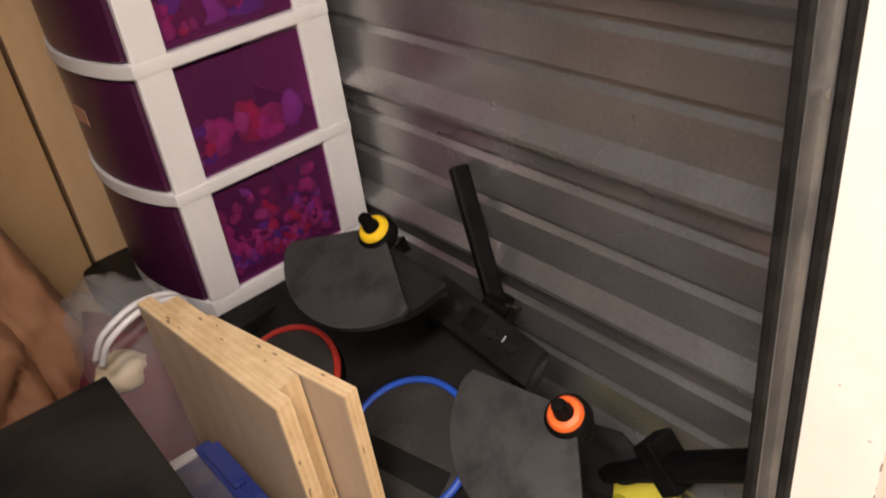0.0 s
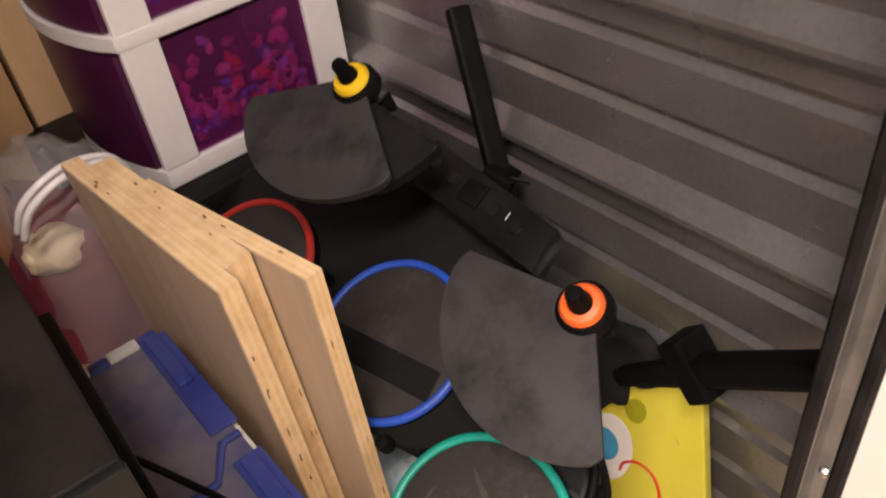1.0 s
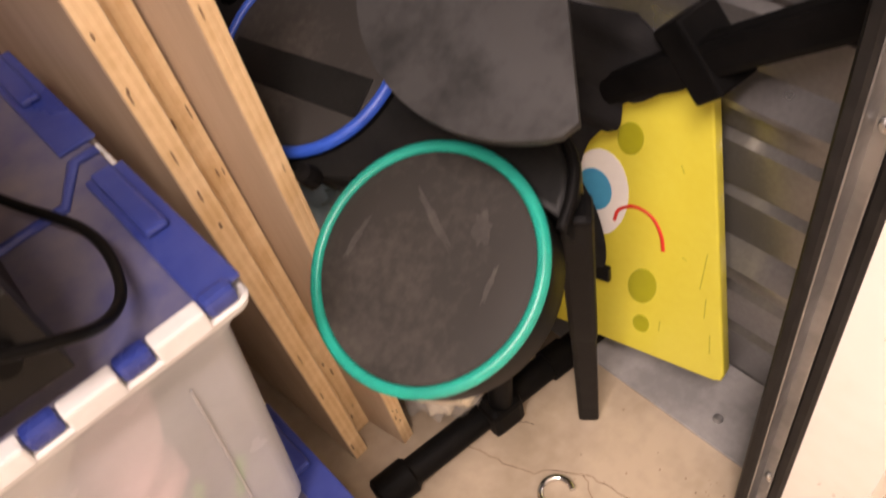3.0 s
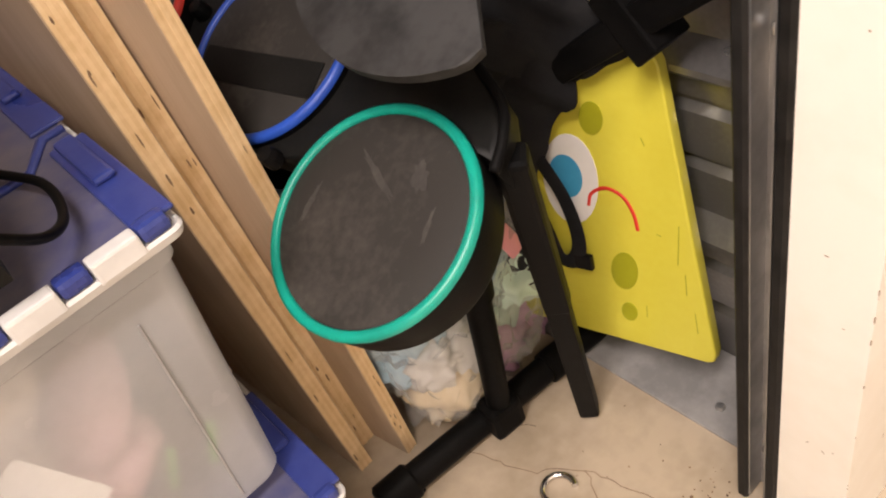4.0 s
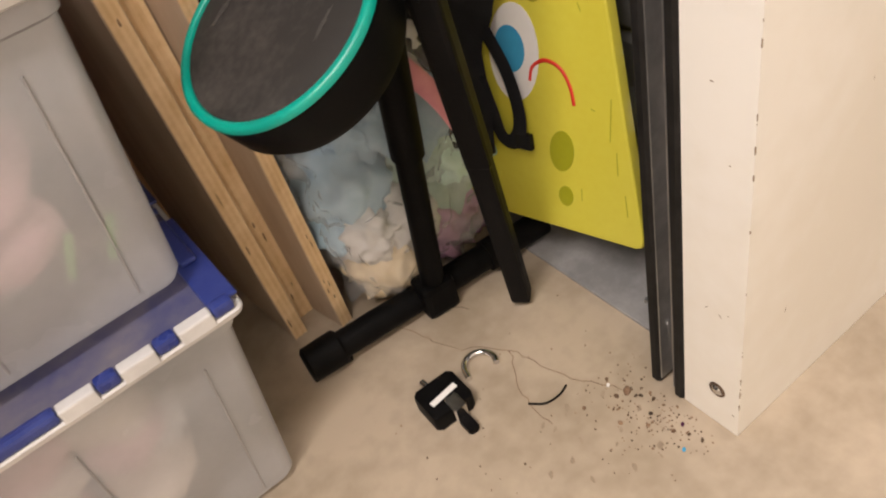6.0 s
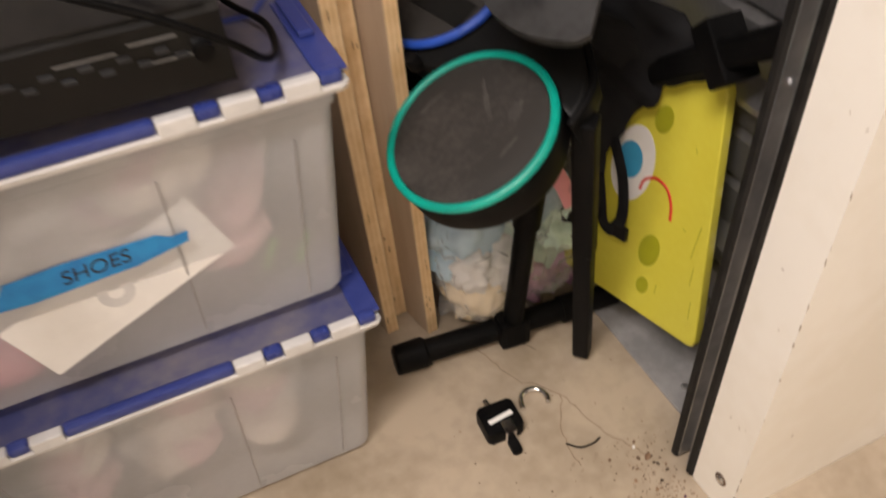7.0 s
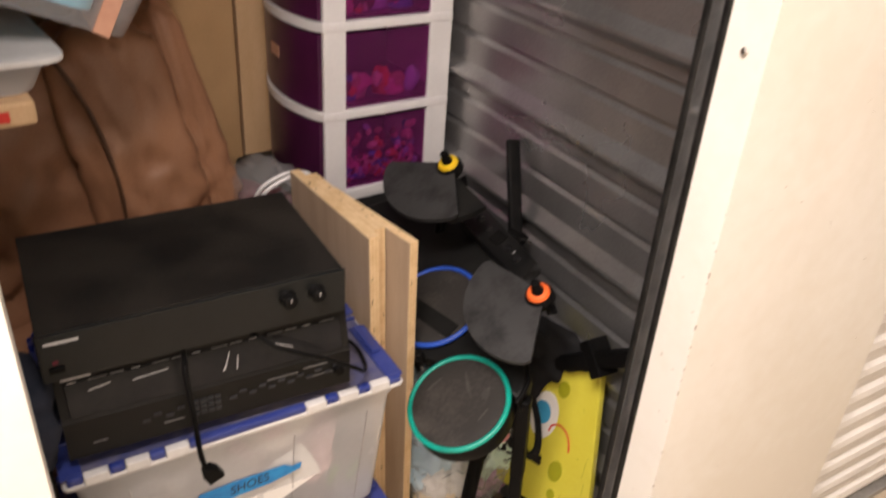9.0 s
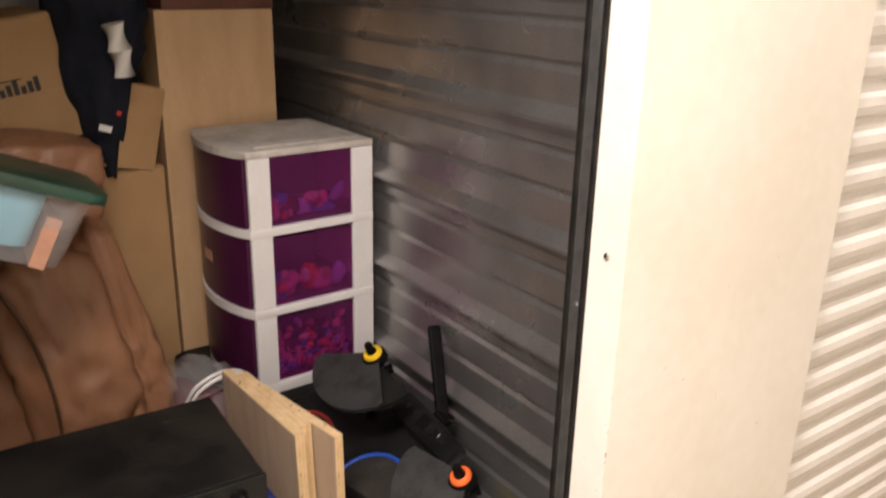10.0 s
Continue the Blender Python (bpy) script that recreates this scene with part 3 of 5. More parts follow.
TOPZ = 0.6535
rc = thing("stereo_receiver", pose(0.262, 0.520, TOPZ, 0, 0, -7.5), "black stereo receiver with glossy scratched display panel on the tote", "receiver")
feet(rc, (-0.39, -0.04), (0.05, 0.25), 0.012)
part("case", box(-0.432, -0.003, 0.031, 0.295, 0.0125, 0.152, 0.003), AMPB, rc, "black steel case")
fas = part("fascia", prism([(0.0, 0.013), (0.0, 0.080), (0.004, 0.086), (0.0185, 0.141), (0.020, 0.148), (0.030, 0.148), (0.030, 0.013)], -0.435, 0.0, 0.0, Matrix(((0, 0, 1, 0), (1, 0, 0, 0), (0, 1, 0, 0), (0, 0, 0, 1)))), RECF, rc, "black front")
slope = pose(-0.2175, 0.0095, 0.113, 75, 0, 0)
part("brow", box(-0.434, -0.001, 0.0165, 0.034, 0.1405, 0.1525, 0.003), AMPB, rc)
part("display_window", box(-0.205, 0.205, -0.026, 0.026, 0.001, 0.004, 0.001, slope), GLOSSB, rc, "glossy black display window")
for k in range(14):
    x = -0.2 + 0.4 * k / 14
    part("edge_wear", box(x, x + 0.012 + 0.006 * (k * 5 % 3), 0.0272, 0.0280 + 0.0004 * (k % 3), 0.003, 0.0046, 0, slope), DIMG if k % 3 else GREY, fas)
for x, y, w, a in ((0.02, 0.002, 0.03, 70), (0.035, -0.004, 0.022, 80), (0.11, 0.004, 0.03, -25), (-0.09, 0.012, 0.05, 4), (-0.16, 0.013, 0.03, 8), (0.015, -0.008, 0.012, 60)):
    part("scratch", box(-w / 2, w / 2, -0.0006, 0.0006, 0.0041, 0.0046, 0, slope @ pose(x, y, 0, 0, 0, a)), GREY, fas)
for i in range(3):
    for j in range(4):
        x = -0.255 + 0.011 * j
        part("key", box(x, x + 0.008, -0.003, 0.001, 0.034 + 0.011 * i, 0.041 + 0.011 * i, 0.001), KEYM, fas)
rnd = random.Random(5)
for k in range(18):
    x = -0.33 + 0.017 * k if k < 6 else -0.20 + 0.0155 * (k - 6)
    part("button", box(x, x + 0.011, -0.0025, 0.001, 0.046 + 0.008 * (k % 2), 0.051 + 0.008 * (k % 2), 0.001), KEYM, fas)
for x, z, w in ((-0.14, 0.062, 0.05), (-0.08, 0.066, 0.04), (-0.075, 0.046, 0.045), (-0.30, 0.035, 0.03), (-0.40, 0.035, 0.02)):
    part("print_bar", box(x, x + w, -0.0008, 0.001, z, z + 0.002, 0), DIMG, fas)
part("knob", lathe([(0, 0.012), (0.008, 0.012), (0.009, 0.010), (0.009, 0)], 20, pose(-0.022, 0.001, 0.05, 90, 0, 0)), BLACK, fas)
part("name_bar", box(-0.425, -0.385, 0.0155, 0.0185, 0.1445, 0.148, 0), GREY, fas)

am = thing("stereo_amplifier", pose(0.252, 0.518, TOPZ + 0.153, 0, 0, -7.0), "black stereo amplifier with two knobs, dusty top, on a receiver", "amplifier")
feet(am, (-0.39, -0.045), (0.05, 0.24), 0.010)
part("case", box(-0.433, -0.002, 0.006, 0.285, 0.0105, 0.088, 0.002), AMPB, am, "dusty black steel case")
fas = part("fascia", box(-0.435, 0.0, -0.002, 0.0055, 0.012, 0.087, 0.002), AMPF, am, "charcoal front panel")
for x in (-0.093, -0.048):
    k = part("knob", lathe([(0, 0.018), (0.009, 0.018), (0.011, 0.016), (0.012, 0.004), (0.014, 0)], 24, pose(x, -0.002, 0.060, 90, 0, 0)), BLACK, fas)
    part("pointer", box(-0.0006, 0.0006, 0.002, 0.009, 0.018, 0.0186, 0, pose(x, -0.002, 0.060, 90, 0, 0)), GREY, k)
part("name_bar", box(-0.425, -0.382, -0.0026, -0.001, 0.0725, 0.0765, 0), GREY, fas, "pale printed bar")
part("power_mark", box(-0.419, -0.412, -0.0026, -0.001, 0.041, 0.046, 0), MAROON, fas, "small red mark")
part("plug_button", box(-0.425, -0.405, -0.006, -0.002, 0.028, 0.036, 0.001), BLACK, fas)

b = bmesh.new()
for i in range(16):
    for j in range(9):
        box(-0.19 + 0.0105 * i, -0.183 + 0.0105 * i, 0.09 + 0.019 * j, 0.103 + 0.019 * j, 0.0878, 0.0883, 0, None, b)
part("vent_grille", b, AMPB, am, "pressed vent slots in the top")

cord = thing("power_cord", pose(0.25, 0.52, 0.80), "black power cord with plug hanging over the tote front", "cord")
A = Matrix.Translation((-0.25, -0.52, -0.80))
b = tube(smooth_path([(0.012, 0.585, 0.808), (0.000, 0.540, 0.806), (-0.006, 0.522, 0.795), (-0.007, 0.505, 0.740), (-0.007, 0.500, 0.695), (-0.006, 0.494, 0.655), (-0.001, 0.490, 0.632)], 8), 0.0042, 10, m=A)
part("cable", b, BLACK, cord, smooth=180)
part("plug", prism([(-0.008, 0.0), (0.008, 0.0), (0.013, 0.012), (0.013, 0.030), (-0.013, 0.030), (-0.013, 0.012)], -0.008, 0.008, 0.003, A @ pose(-0.003, 0.490, 0.638, -90, 0, -10) @ pose(0, 0, 0, 0, 0, -28)), BLACK, cord)
cord2 = thing("audio_cord", pose(0.25, 0.52, 0.80), "thin black cord looping onto the blue lid", "cord")
b = tube(smooth_path([(0.085, 0.60, 0.807), (0.115, 0.540, 0.805), (0.135, 0.512, 0.792), (0.20, 0.496, 0.757), (0.258, 0.496, 0.714), (0.290, 0.522, 0.676), (0.312, 0.556, 0.662), (0.322, 0.610, 0.662), (0.305, 0.680, 0.662), (0.27, 0.74, 0.70)], 8), 0.0036, 10, m=A)
part("cable", b, BLACK, cord2, smooth=180)


# ---- plywood boards leaning beside the totes ----
def ply_board(x0, y0, az, length, thick, height, lean, label, z0=0.0, plies=5):
    """Front bottom left corner, heading, and the lean in metres to the left at the top."""
    sh = Matrix(((1, 0, -lean / height, 0), (0, 1, -0.022 / height, 0), (0, 0, 1, 0), (0, 0, 0, 1)))
    t = thing("plywood_board", pose(x0, y0, z0, 0, 0, -az), label, "plywood board", "leaning plywood boards")
    rnd = random.Random(int(x0 * 1000))
    for k in range(plies):
        a, c = thick * k / plies, thick * (k + 1) / plies
        i = 0.0003 if k % 2 else 0.0
        part("ply", box(a, c - 0.00001, i, length - i, i, height - i, 0, sh), PLYE1 if k % 2 == 0 else PLYE2, t)
    for k in range(14):
        if k < 4:
            c, r = (rnd.uniform(0.003, thick - 0.003), rnd.uniform(0.02, length - 0.02), height), (rnd.uniform(0.001, 0.0022), rnd.uniform(0.002, 0.006), 0.0006)
        else:
            c, r = (rnd.uniform(0.003, thick - 0.003), 0.0, height * rnd.random() ** 1.5), (rnd.uniform(0.0006, 0.0014), 0.0004, rnd.uniform(0.003, 0.011))
        part("knot", lump(tuple(2 * q for q in r), k, 0.3, 3, 1, sh @ Matrix.Translation(c)), CRUMB, t)
    for xx in (-0.0006, thick + 0.0006):
        part("face_veneer", box(xx - 0.0005, xx + 0.0005, 0.0015, length - 0.0015, 0.0015, height - 0.0015, 0, sh), PLYF, t, "pale brown face veneer")
    return t


ply_board(0.441, 0.716, 1.0, 0.330, 0.020, 0.815, 0.036, "thick cut plywood board with layered edges, leaning against the totes")
ply_board(0.4615, 0.744, 0.0, 0.275, 0.030, 0.812, 0.036, "plywood board with splintered layered edge, leaning beside another", plies=5)
ply_board(0.4985, 0.678, -5.0, 0.270, 0.018, 0.808, 0.033, "plywood board standing forward of the others, knotted layered edge", plies=5)


# ---- toy drum kit ----
NRM = Vector((-0.538, -0.06, 1)).normalized()
E2 = NRM.cross(Vector((1, 0, 0))).normalized()
E1 = E2.cross(NRM).normalized()
KIT = Matrix((E1, E2, NRM)).transposed().to_4x4()
KIT.translation = Vector((0.491, 0.506, 0.527))
kit = thing("toy_drum_kit", pose(0.62, 0.62, 0), "black toy drum controller with coloured pad rings, standing on tube legs", "drum kit")
W2K = pose(0.62, 0.62, 0).inverted()
K = W2K @ KIT


def on_deck(p):
    q = KIT.inverted() @ Vector(p)
    return q


def drum_pad(centre, ring_mat, label, deep=0.066):
    c = on_deck(centre)
    m = K @ Matrix.Translation(c)
    shell = part("pad_shell", lathe([(0, -deep), (0.082, -deep), (0.094, -deep + 0.006), (0.101, -deep + 0.02), (0.1025, -0.006), (0.1025, -0.004), (0.098, -0.004), (0, -0.004)], 64, m), BLACK, kit, "black plastic pad shell", smooth=30)
    part("pad_ring", lathe([(0.0935, -0.0035), (0.0935, 0.001), (0.0955, 0.003), (0.1000, 0.003), (0.1030, 0.0005), (0.1032, -0.004), (0.0935, -0.0035)], 72, m), ring_mat, shell, label, smooth=50)
    part("pad_skin", lathe([(0, 0.0015), (0.06, 0.0014), (0.090, 0.0008), (0.093, -0.0005), (0.0934, -0.003), (0, -0.003)], 64, m), PADM, shell, "scuffed dark rubber striking skin", smooth=30)


drum_pad((0.491, 0.506, 0.527), GREEN, "green plastic ring")
drum_pad((0.588, 0.727, 0.585), BLUER, "blue plastic ring", 0.048)
drum_pad((0.552, 0.971, 0.593), REDR, "red plastic ring", 0.048)

for cx, cy, rx, ry, a in ((0.035, 0.012, 0.030, 0.0035, 62), (0.048, -0.028, 0.014, 0.008, 30), (0.015, -0.058, 0.016, 0.0025, 10), (-0.01, 0.065, 0.02, 0.003, 0)):
    part("pad_scuff", prism([(cx + (x - cx) * q, cy + (y - cy) * q) for (x, y), q in zip(ellipse(cx, cy, rx, ry, a, 18), (1.0, 0.8, 1.1, 0.7, 0.95, 1.15) * 3)], 0.0014, 0.0017, 0, K), SCUFF, kit, "pale scuff on the rubber")
deck = [(0.078, -0.075), (0.108, -0.066), (0.136, -0.045), (0.178, 0.03), (0.258, 0.14), (0.325, 0.24), (0.33, 0.42), (0.27, 0.56), (0.18, 0.61), (0.03, 0.60), (-0.02, 0.56), (-0.01, 0.37), (0.0, 0.27), (0.01, 0.16), (0.02, 0.11), (0.08, 0.06), (0.105, 0.0)]
part("deck", prism(deck, -0.062, -0.018, 0.010, K, seg=3), DECK, kit, "dark grey moulded deck", smooth=50)
part("deck_lip", tube([K @ Vector((q.x, q.y, -0.019)) for q in smooth_path([(*p, 0) for p in deck[0:7]], 6)], 0.005, 8), BLACK, kit, smooth=180)
# control box with buttons
cb = part("control_box", prism([(0.255, 0.105), (0.315, 0.115), (0.345, 0.325), (0.283, 0.345)], -0.02, 0.022, 0.007, K), BTNB, kit, "raised control box", smooth=50)
for k in range(5):
    s = k / 4
    x, y = 0.292 + 0.022 * s, 0.155 + 0.15 * s
    if k == 2:
        part("button", box(x - 0.016, x + 0.016, y - 0.016, y + 0.016, 0.022, 0.026, 0.002, K), BLACK, cb)
    else:
        part("button", lathe([(0, 0.028), (0.008, 0.027), (0.010, 0.022)], 16, K @ Matrix.Translation((x, y, 0))), GLOSSB, cb)
part("button_mark", box(0.294, 0.304, 0.172, 0.1735, 0.0222, 0.0226, 0, K), GREY, cb)
for x, y in ((0.02, 0.335), (0.01, 0.15), (0.12, 0.36), (0.03, 0.37)):
    part("rubber_stop", lathe([(0, 0.0), (0.008, -0.001), (0.010, -0.008), (0.010, -0.019)], 14, K @ Matrix.Translation((x, y, 0))), BLACK, kit)
part("cross_band", box(-0.045, -0.008, -0.084, 0.084, 0.0016, 0.003, 0.0005, K @ Matrix.Translation(on_deck((0.588, 0.727, 0.585))) @ pose(0, 0, 0, 0, 0, 8)), DECK, kit, "dark band across the pad")


def cymbal(centre, a0, a1, r, ring_mat, label):
    c = on_deck(centre)
    m = K @ Matrix.Translation((c.x, c.y, c.z))
    pts = []
    n = 26
    rc = 0.007
    # rounded fan: apex near the hub, round corners at the ends of the arc
    pts.append((0.012 * math.cos(radians((a0 + a1) / 2 + 180)), 0.012 * math.sin(radians((a0 + a1) / 2 + 180))))
    for k in range(n + 1):
        s = k / n
        a = radians(a0 + (a1 - a0) * s)
        e = min(s, 1 - s) * (a1 - a0) / 7.0
        q = r if e >= 1 else r - rc * (1 - math.sqrt(max(0, 1 - (1 - e) ** 2))) 
        pts.append((q * math.cos(a), q * math.sin(a)))
    t = prism(pts, -0.021, -0.009, 0.003, m, taper=0.985)
    plate = part("cymbal", t, CYMB, kit, "worn grey rubber cymbal wedge", smooth=40)
    part("hub_disc", lathe([(0, -0.004), (0.024, -0.004), (0.0285, -0.009), (0.0295, -0.022), (0.026, -0.028), (0, -0.028)], 40, m), BLACK, plate, smooth=40)
    part("hub_ring", lathe([(0.011, -0.0035), (0.011, 0.002), (0.013, 0.005), (0.0195, 0.0035), (0.0228, -0.001), (0.0228, -0.0035), (0.011, -0.0035)], 44, m), ring_mat, plate, label, smooth=40)
    part("hub_post", lathe([(0, 0.031), (0.0075, 0.030), (0.0095, 0.026), (0.0095, 0.014), (0.0115, 0.010), (0.0115, -0.003), (0, -0.003)], 28, m), BLACK, plate, smooth=40)
    return m, c


cymbal((0.658, 0.500, 0.724), 93, 222, 0.150, ORANGE, "orange plastic ring")
cymbal((0.702, 0.862, 0.836), 120, 240, 0.152, YELR, "yellow plastic ring")
cy2 = K @ Matrix.Translation(on_deck((0.702, 0.862, 0.836)))
part("cymbal_underside", prism([(0.0, 0.0)] + [(0.142 * math.cos(radians(a)), 0.142 * math.sin(radians(a))) for a in range(228, 266, 4)], -0.040, -0.026, 0.003, cy2, taper=0.98), DECK, kit, "dark lower shell of the cymbal", smooth=40)
for a, b, r in (((0.662, 0.502, 0.695), (0.675, 0.545, 0.590), 0.014), ((0.716, 0.872, 0.80), (0.72, 0.90, 0.62), 0.013)):
    part("cymbal_arm", tube([W2K @ Vector(a), W2K @ Vector(b)], r, 16), BLACK, kit, smooth=60)
    part("wing_nut", prism([(-0.018, -0.006), (0.018, -0.012), (0.02, 0.012), (-0.018, 0.006)], -0.006, 0.006, 0.002, W2K @ Matrix.Translation(Vector(a) + Vector((0.028, -0.012, -0.018))) @ pose(0, 0, 0, 60, 20, 30)), BLACK, kit)
# poles, legs and base
part("pole", bar(W2K @ Vector((0.802, 0.695, 0.515)), W2K @ Vector((0.886, 0.866, 0.852)), 0.030, 0.024, 0.006), BLACK, kit, "black square pole")
part("pole_clip", box(-0.022, 0.022, -0.02, 0.02, -0.014, 0.014, 0.003, W2K @ pose(0.833, 0.763, 0.662, 25, 12, 20)), BLACK, kit)
part("clip_screw", tube([W2K @ Vector((0.833, 0.745, 0.668)), W2K @ Vector((0.846, 0.722, 0.664))], 0.003, 8), CHROME, kit)
legA = part("leg", bar(W2K @ Vector((0.684, 0.503, 0.011)), W2K @ Vector((0.612, 0.449, 0.47)), 0.027, 0.027, 0.006), BLACK, kit, "black plastic leg")
part("leg_sleeve", bar(W2K @ Vector((0.642, 0.471, 0.285)), W2K @ Vector((0.5985, 0.4395, 0.535)), 0.029, 0.029, 0.006), BLACK, kit)
legB = part("leg", tube([W2K @ Vector((0.609, 0.593, 0.03)), W2K @ Vector((0.627, 0.554, 0.49))], 0.0165, 20), BLACK, kit, "black tube leg", smooth=60)
part("leg_sleeve", tube([W2K @ Vector((0.6185, 0.572, 0.27)), W2K @ Vector((0.628, 0.552, 0.50))], 0.0205, 20), BLACK, kit, smooth=60)
part("base_bar", tube([W2K @ Vector((0.440, 0.6355, 0.026)), W2K @ Vector((0.800, 0.566, 0.026))], 0.0195, 22), BLACK, kit, "black round base bar", smooth=60)
part("end_cap", lathe([(0, 0.0), (0.019, 0.0), (0.0245, 0.004), (0.0255, 0.05), (0.022, 0.054), (0, 0.054)], 28, W2K @ Matrix.Translation((0.415, 0.640, 0.026)) @ Vector((0.36, -0.07, 0)).to_track_quat("Z", "Y").to_matrix().to_4x4()), BLACK, kit, "black rubber end cap", smooth=40)
part("cap_foot", box(-0.03, 0.03, -0.014, 0.014, 0.0, 0.016, 0.004, W2K @ pose(0.445, 0.636, 0, 0, 0, -11)), BLACK, kit)
part("tee_socket", box(-0.026, 0.026, -0.0215, 0.0215, 0.0, 0.056, 0.010, W2K @ pose(0.609, 0.593, 0.001, 0, 0, -11)), BLACK, kit)
part("bar_collar", tube([W2K @ Vector((0.700, 0.585, 0.026)), W2K @ Vector((0.735, 0.578, 0.026))], 0.0235, 20), BLACK, kit, smooth=60)

# slanting bar along the partition with its clamp
sb = thing("padded_bar", pose(0.818, 0.45, 0.54), "black padded bar with a square clamp slanting along the partition", "bar")
S2 = Matrix.Translation((-0.818, -0.45, -0.54))
part("bar", bar(S2 @ Vector((0.812, 0.66, 0.385)), S2 @ Vector((0.800, 0.238, 0.690)), 0.032, 0.036, 0.008), BLACK, sb)
part("clamp", bar(S2 @ Vector((0.815, 0.466, 0.524)), S2 @ Vector((0.811, 0.440, 0.550)), 0.050, 0.080, 0.004), BLACK, sb, "square black clamp")


# ---- black cloth bag slung on the kit ----
def cloth(pts_a, pts_b, thick, name, material, parent, wav=0.006, nu=24, nv=10, seed=1, m=None):
    """A sheet with folds between two soft edges, given a thickness."""
    a, b = smooth_path(pts_a, 8), smooth_path(pts_b, 8)
    t = bmesh.new()
    g = []
    for i in range(nu + 1):
        fa = a[min(len(a) - 1, round(i * (len(a) - 1) / nu))]
        fb = b[min(len(b) - 1, round(i * (len(b) - 1) / nu))]
        row = []
        for j in range(nv + 1):
            p = fa.lerp(fb, j / nv)
            q = noise.noise(Vector((i * 0.28, j * 0.16, seed * 3.3)))
            row.append(t.verts.new(p + Vector((q, q * 0.6, 0.4 * q)) * wav * 2))
        g.append(row)
    for i in range(nu):
        for j in range(nv):
            t.faces.new((g[i][j], g[i + 1][j], g[i + 1][j + 1], g[i][j + 1]))
    bmesh.ops.recalc_face_normals(t, faces=t.faces)
    t.normal_update()
    shift = {v: v.normal * thick for v in t.verts}
    ext = bmesh.ops.extrude_face_region(t, geom=t.faces[:])
    old = list(shift.items())
    for v in [q for q in ext["geom"] if isinstance(q, bmesh.types.BMVert)]:
        near = min(old, key=lambda s: (s[0].co - v.co).length_squared)
        v.co = v.co + near[1]
    return part(name, merge(t, m), material, parent, smooth=60)


# ---- yellow panel ----
P0, PX = Vector((0.775, 0.366, 0.096)), Vector((0.0, 1, -0.13)).normalized()
PN = Vector((-0.985, -0.08, 0.155))
PX = (PX - PN.normalized() * PX.dot(PN.normalized())).normalized()
PY = PN.normalized().cross(PX)
PY = -PY if PY.z < 0 else PY
YB = Matrix((PX, PY, PX.cross(PY))).transposed().to_4x4()
YB.translation = P0
sgn = 1 if YB.col[2].x < 0 else -1


def on_panel(p):
    q = YB.inverted() @ Vector(p)
    return q.x, q.y


yb = thing("yellow_panel", YB, "bright yellow painted wooden panel with olive spots leaning on the partition", "panel")
x1, y1 = on_panel((0.821, 0.451, 0.491))
outline = [(0.012, 0.0), (0.30, 0.0), (0.312, 0.012), (0.312, y1 - 0.005), (0.30, y1 + 0.006), (x1 + 0.016, y1 + 0.004), (x1 + 0.004, y1 - 0.002), (x1 - 0.003, y1 - 0.016), (0.0, 0.016), (0.003, 0.004)]
part("board", prism(outline, -0.018 * sgn if sgn > 0 else 0.0, 0.0 if sgn > 0 else 0.018, 0.003, None, seg=3), YELLOW, yb, "yellow painted board", smooth=40)
FZ = 0.0012 * sgn


def spot(cx, cy, rx, ry, turn, material, lift, name="spot", label=""):
    part(name, prism(ellipse(cx, cy, rx, ry, turn), *sorted((0.0002 * sgn, (0.0002 + lift) * sgn))), material, yb, label)


spot(0.120, 0.323, 0.015, 0.021, 15, OLIVE, 0.0008, "spot", "olive oval spot")
spot(0.108, 0.117, 0.018, 0.029, 15, OLIVE, 0.0008, "spot", "olive oval spot")
spot(0.110, 0.053, 0.011, 0.015, 15, OLIVE, 0.0008, "spot", "olive oval spot")
# plain painted shapes
spot(0.163, 0.238, 0.038, 0.0635, 12, PAPER, 0.0009, "white_oval", "white painted oval")
spot(0.168, 0.243, 0.023, 0.030, 12, SKYP, 0.0012, "blue_oval", "blue painted oval")
part("red_arc", tube(smooth_path([(x, y, 0.0008 * sgn) for x, y in ((0.143, 0.206), (0.136, 0.224), (0.116, 0.234), (0.095, 0.226), (0.084, 0.205), (0.081, 0.182))], 6), 0.0026, 6, flat=0.4), REDP, yb, "red painted arc")


for x, y, w, a in ((0.032, 0.17, 0.055, 97), (0.028, 0.115, 0.03, 92), (0.085, 0.06, 0.018, 95), (0.055, 0.18, 0.006, 20), (0.02, 0.06, 0.03, 88), (0.06, 0.30, 0.010, 70)):
    part("scuff", box(-w / 2, w / 2, -0.0005, 0.0005, *sorted((0.0002 * sgn, 0.0005 * sgn)), 0, pose(x, y, 0, 0, 0, a)), OLIVE, yb)


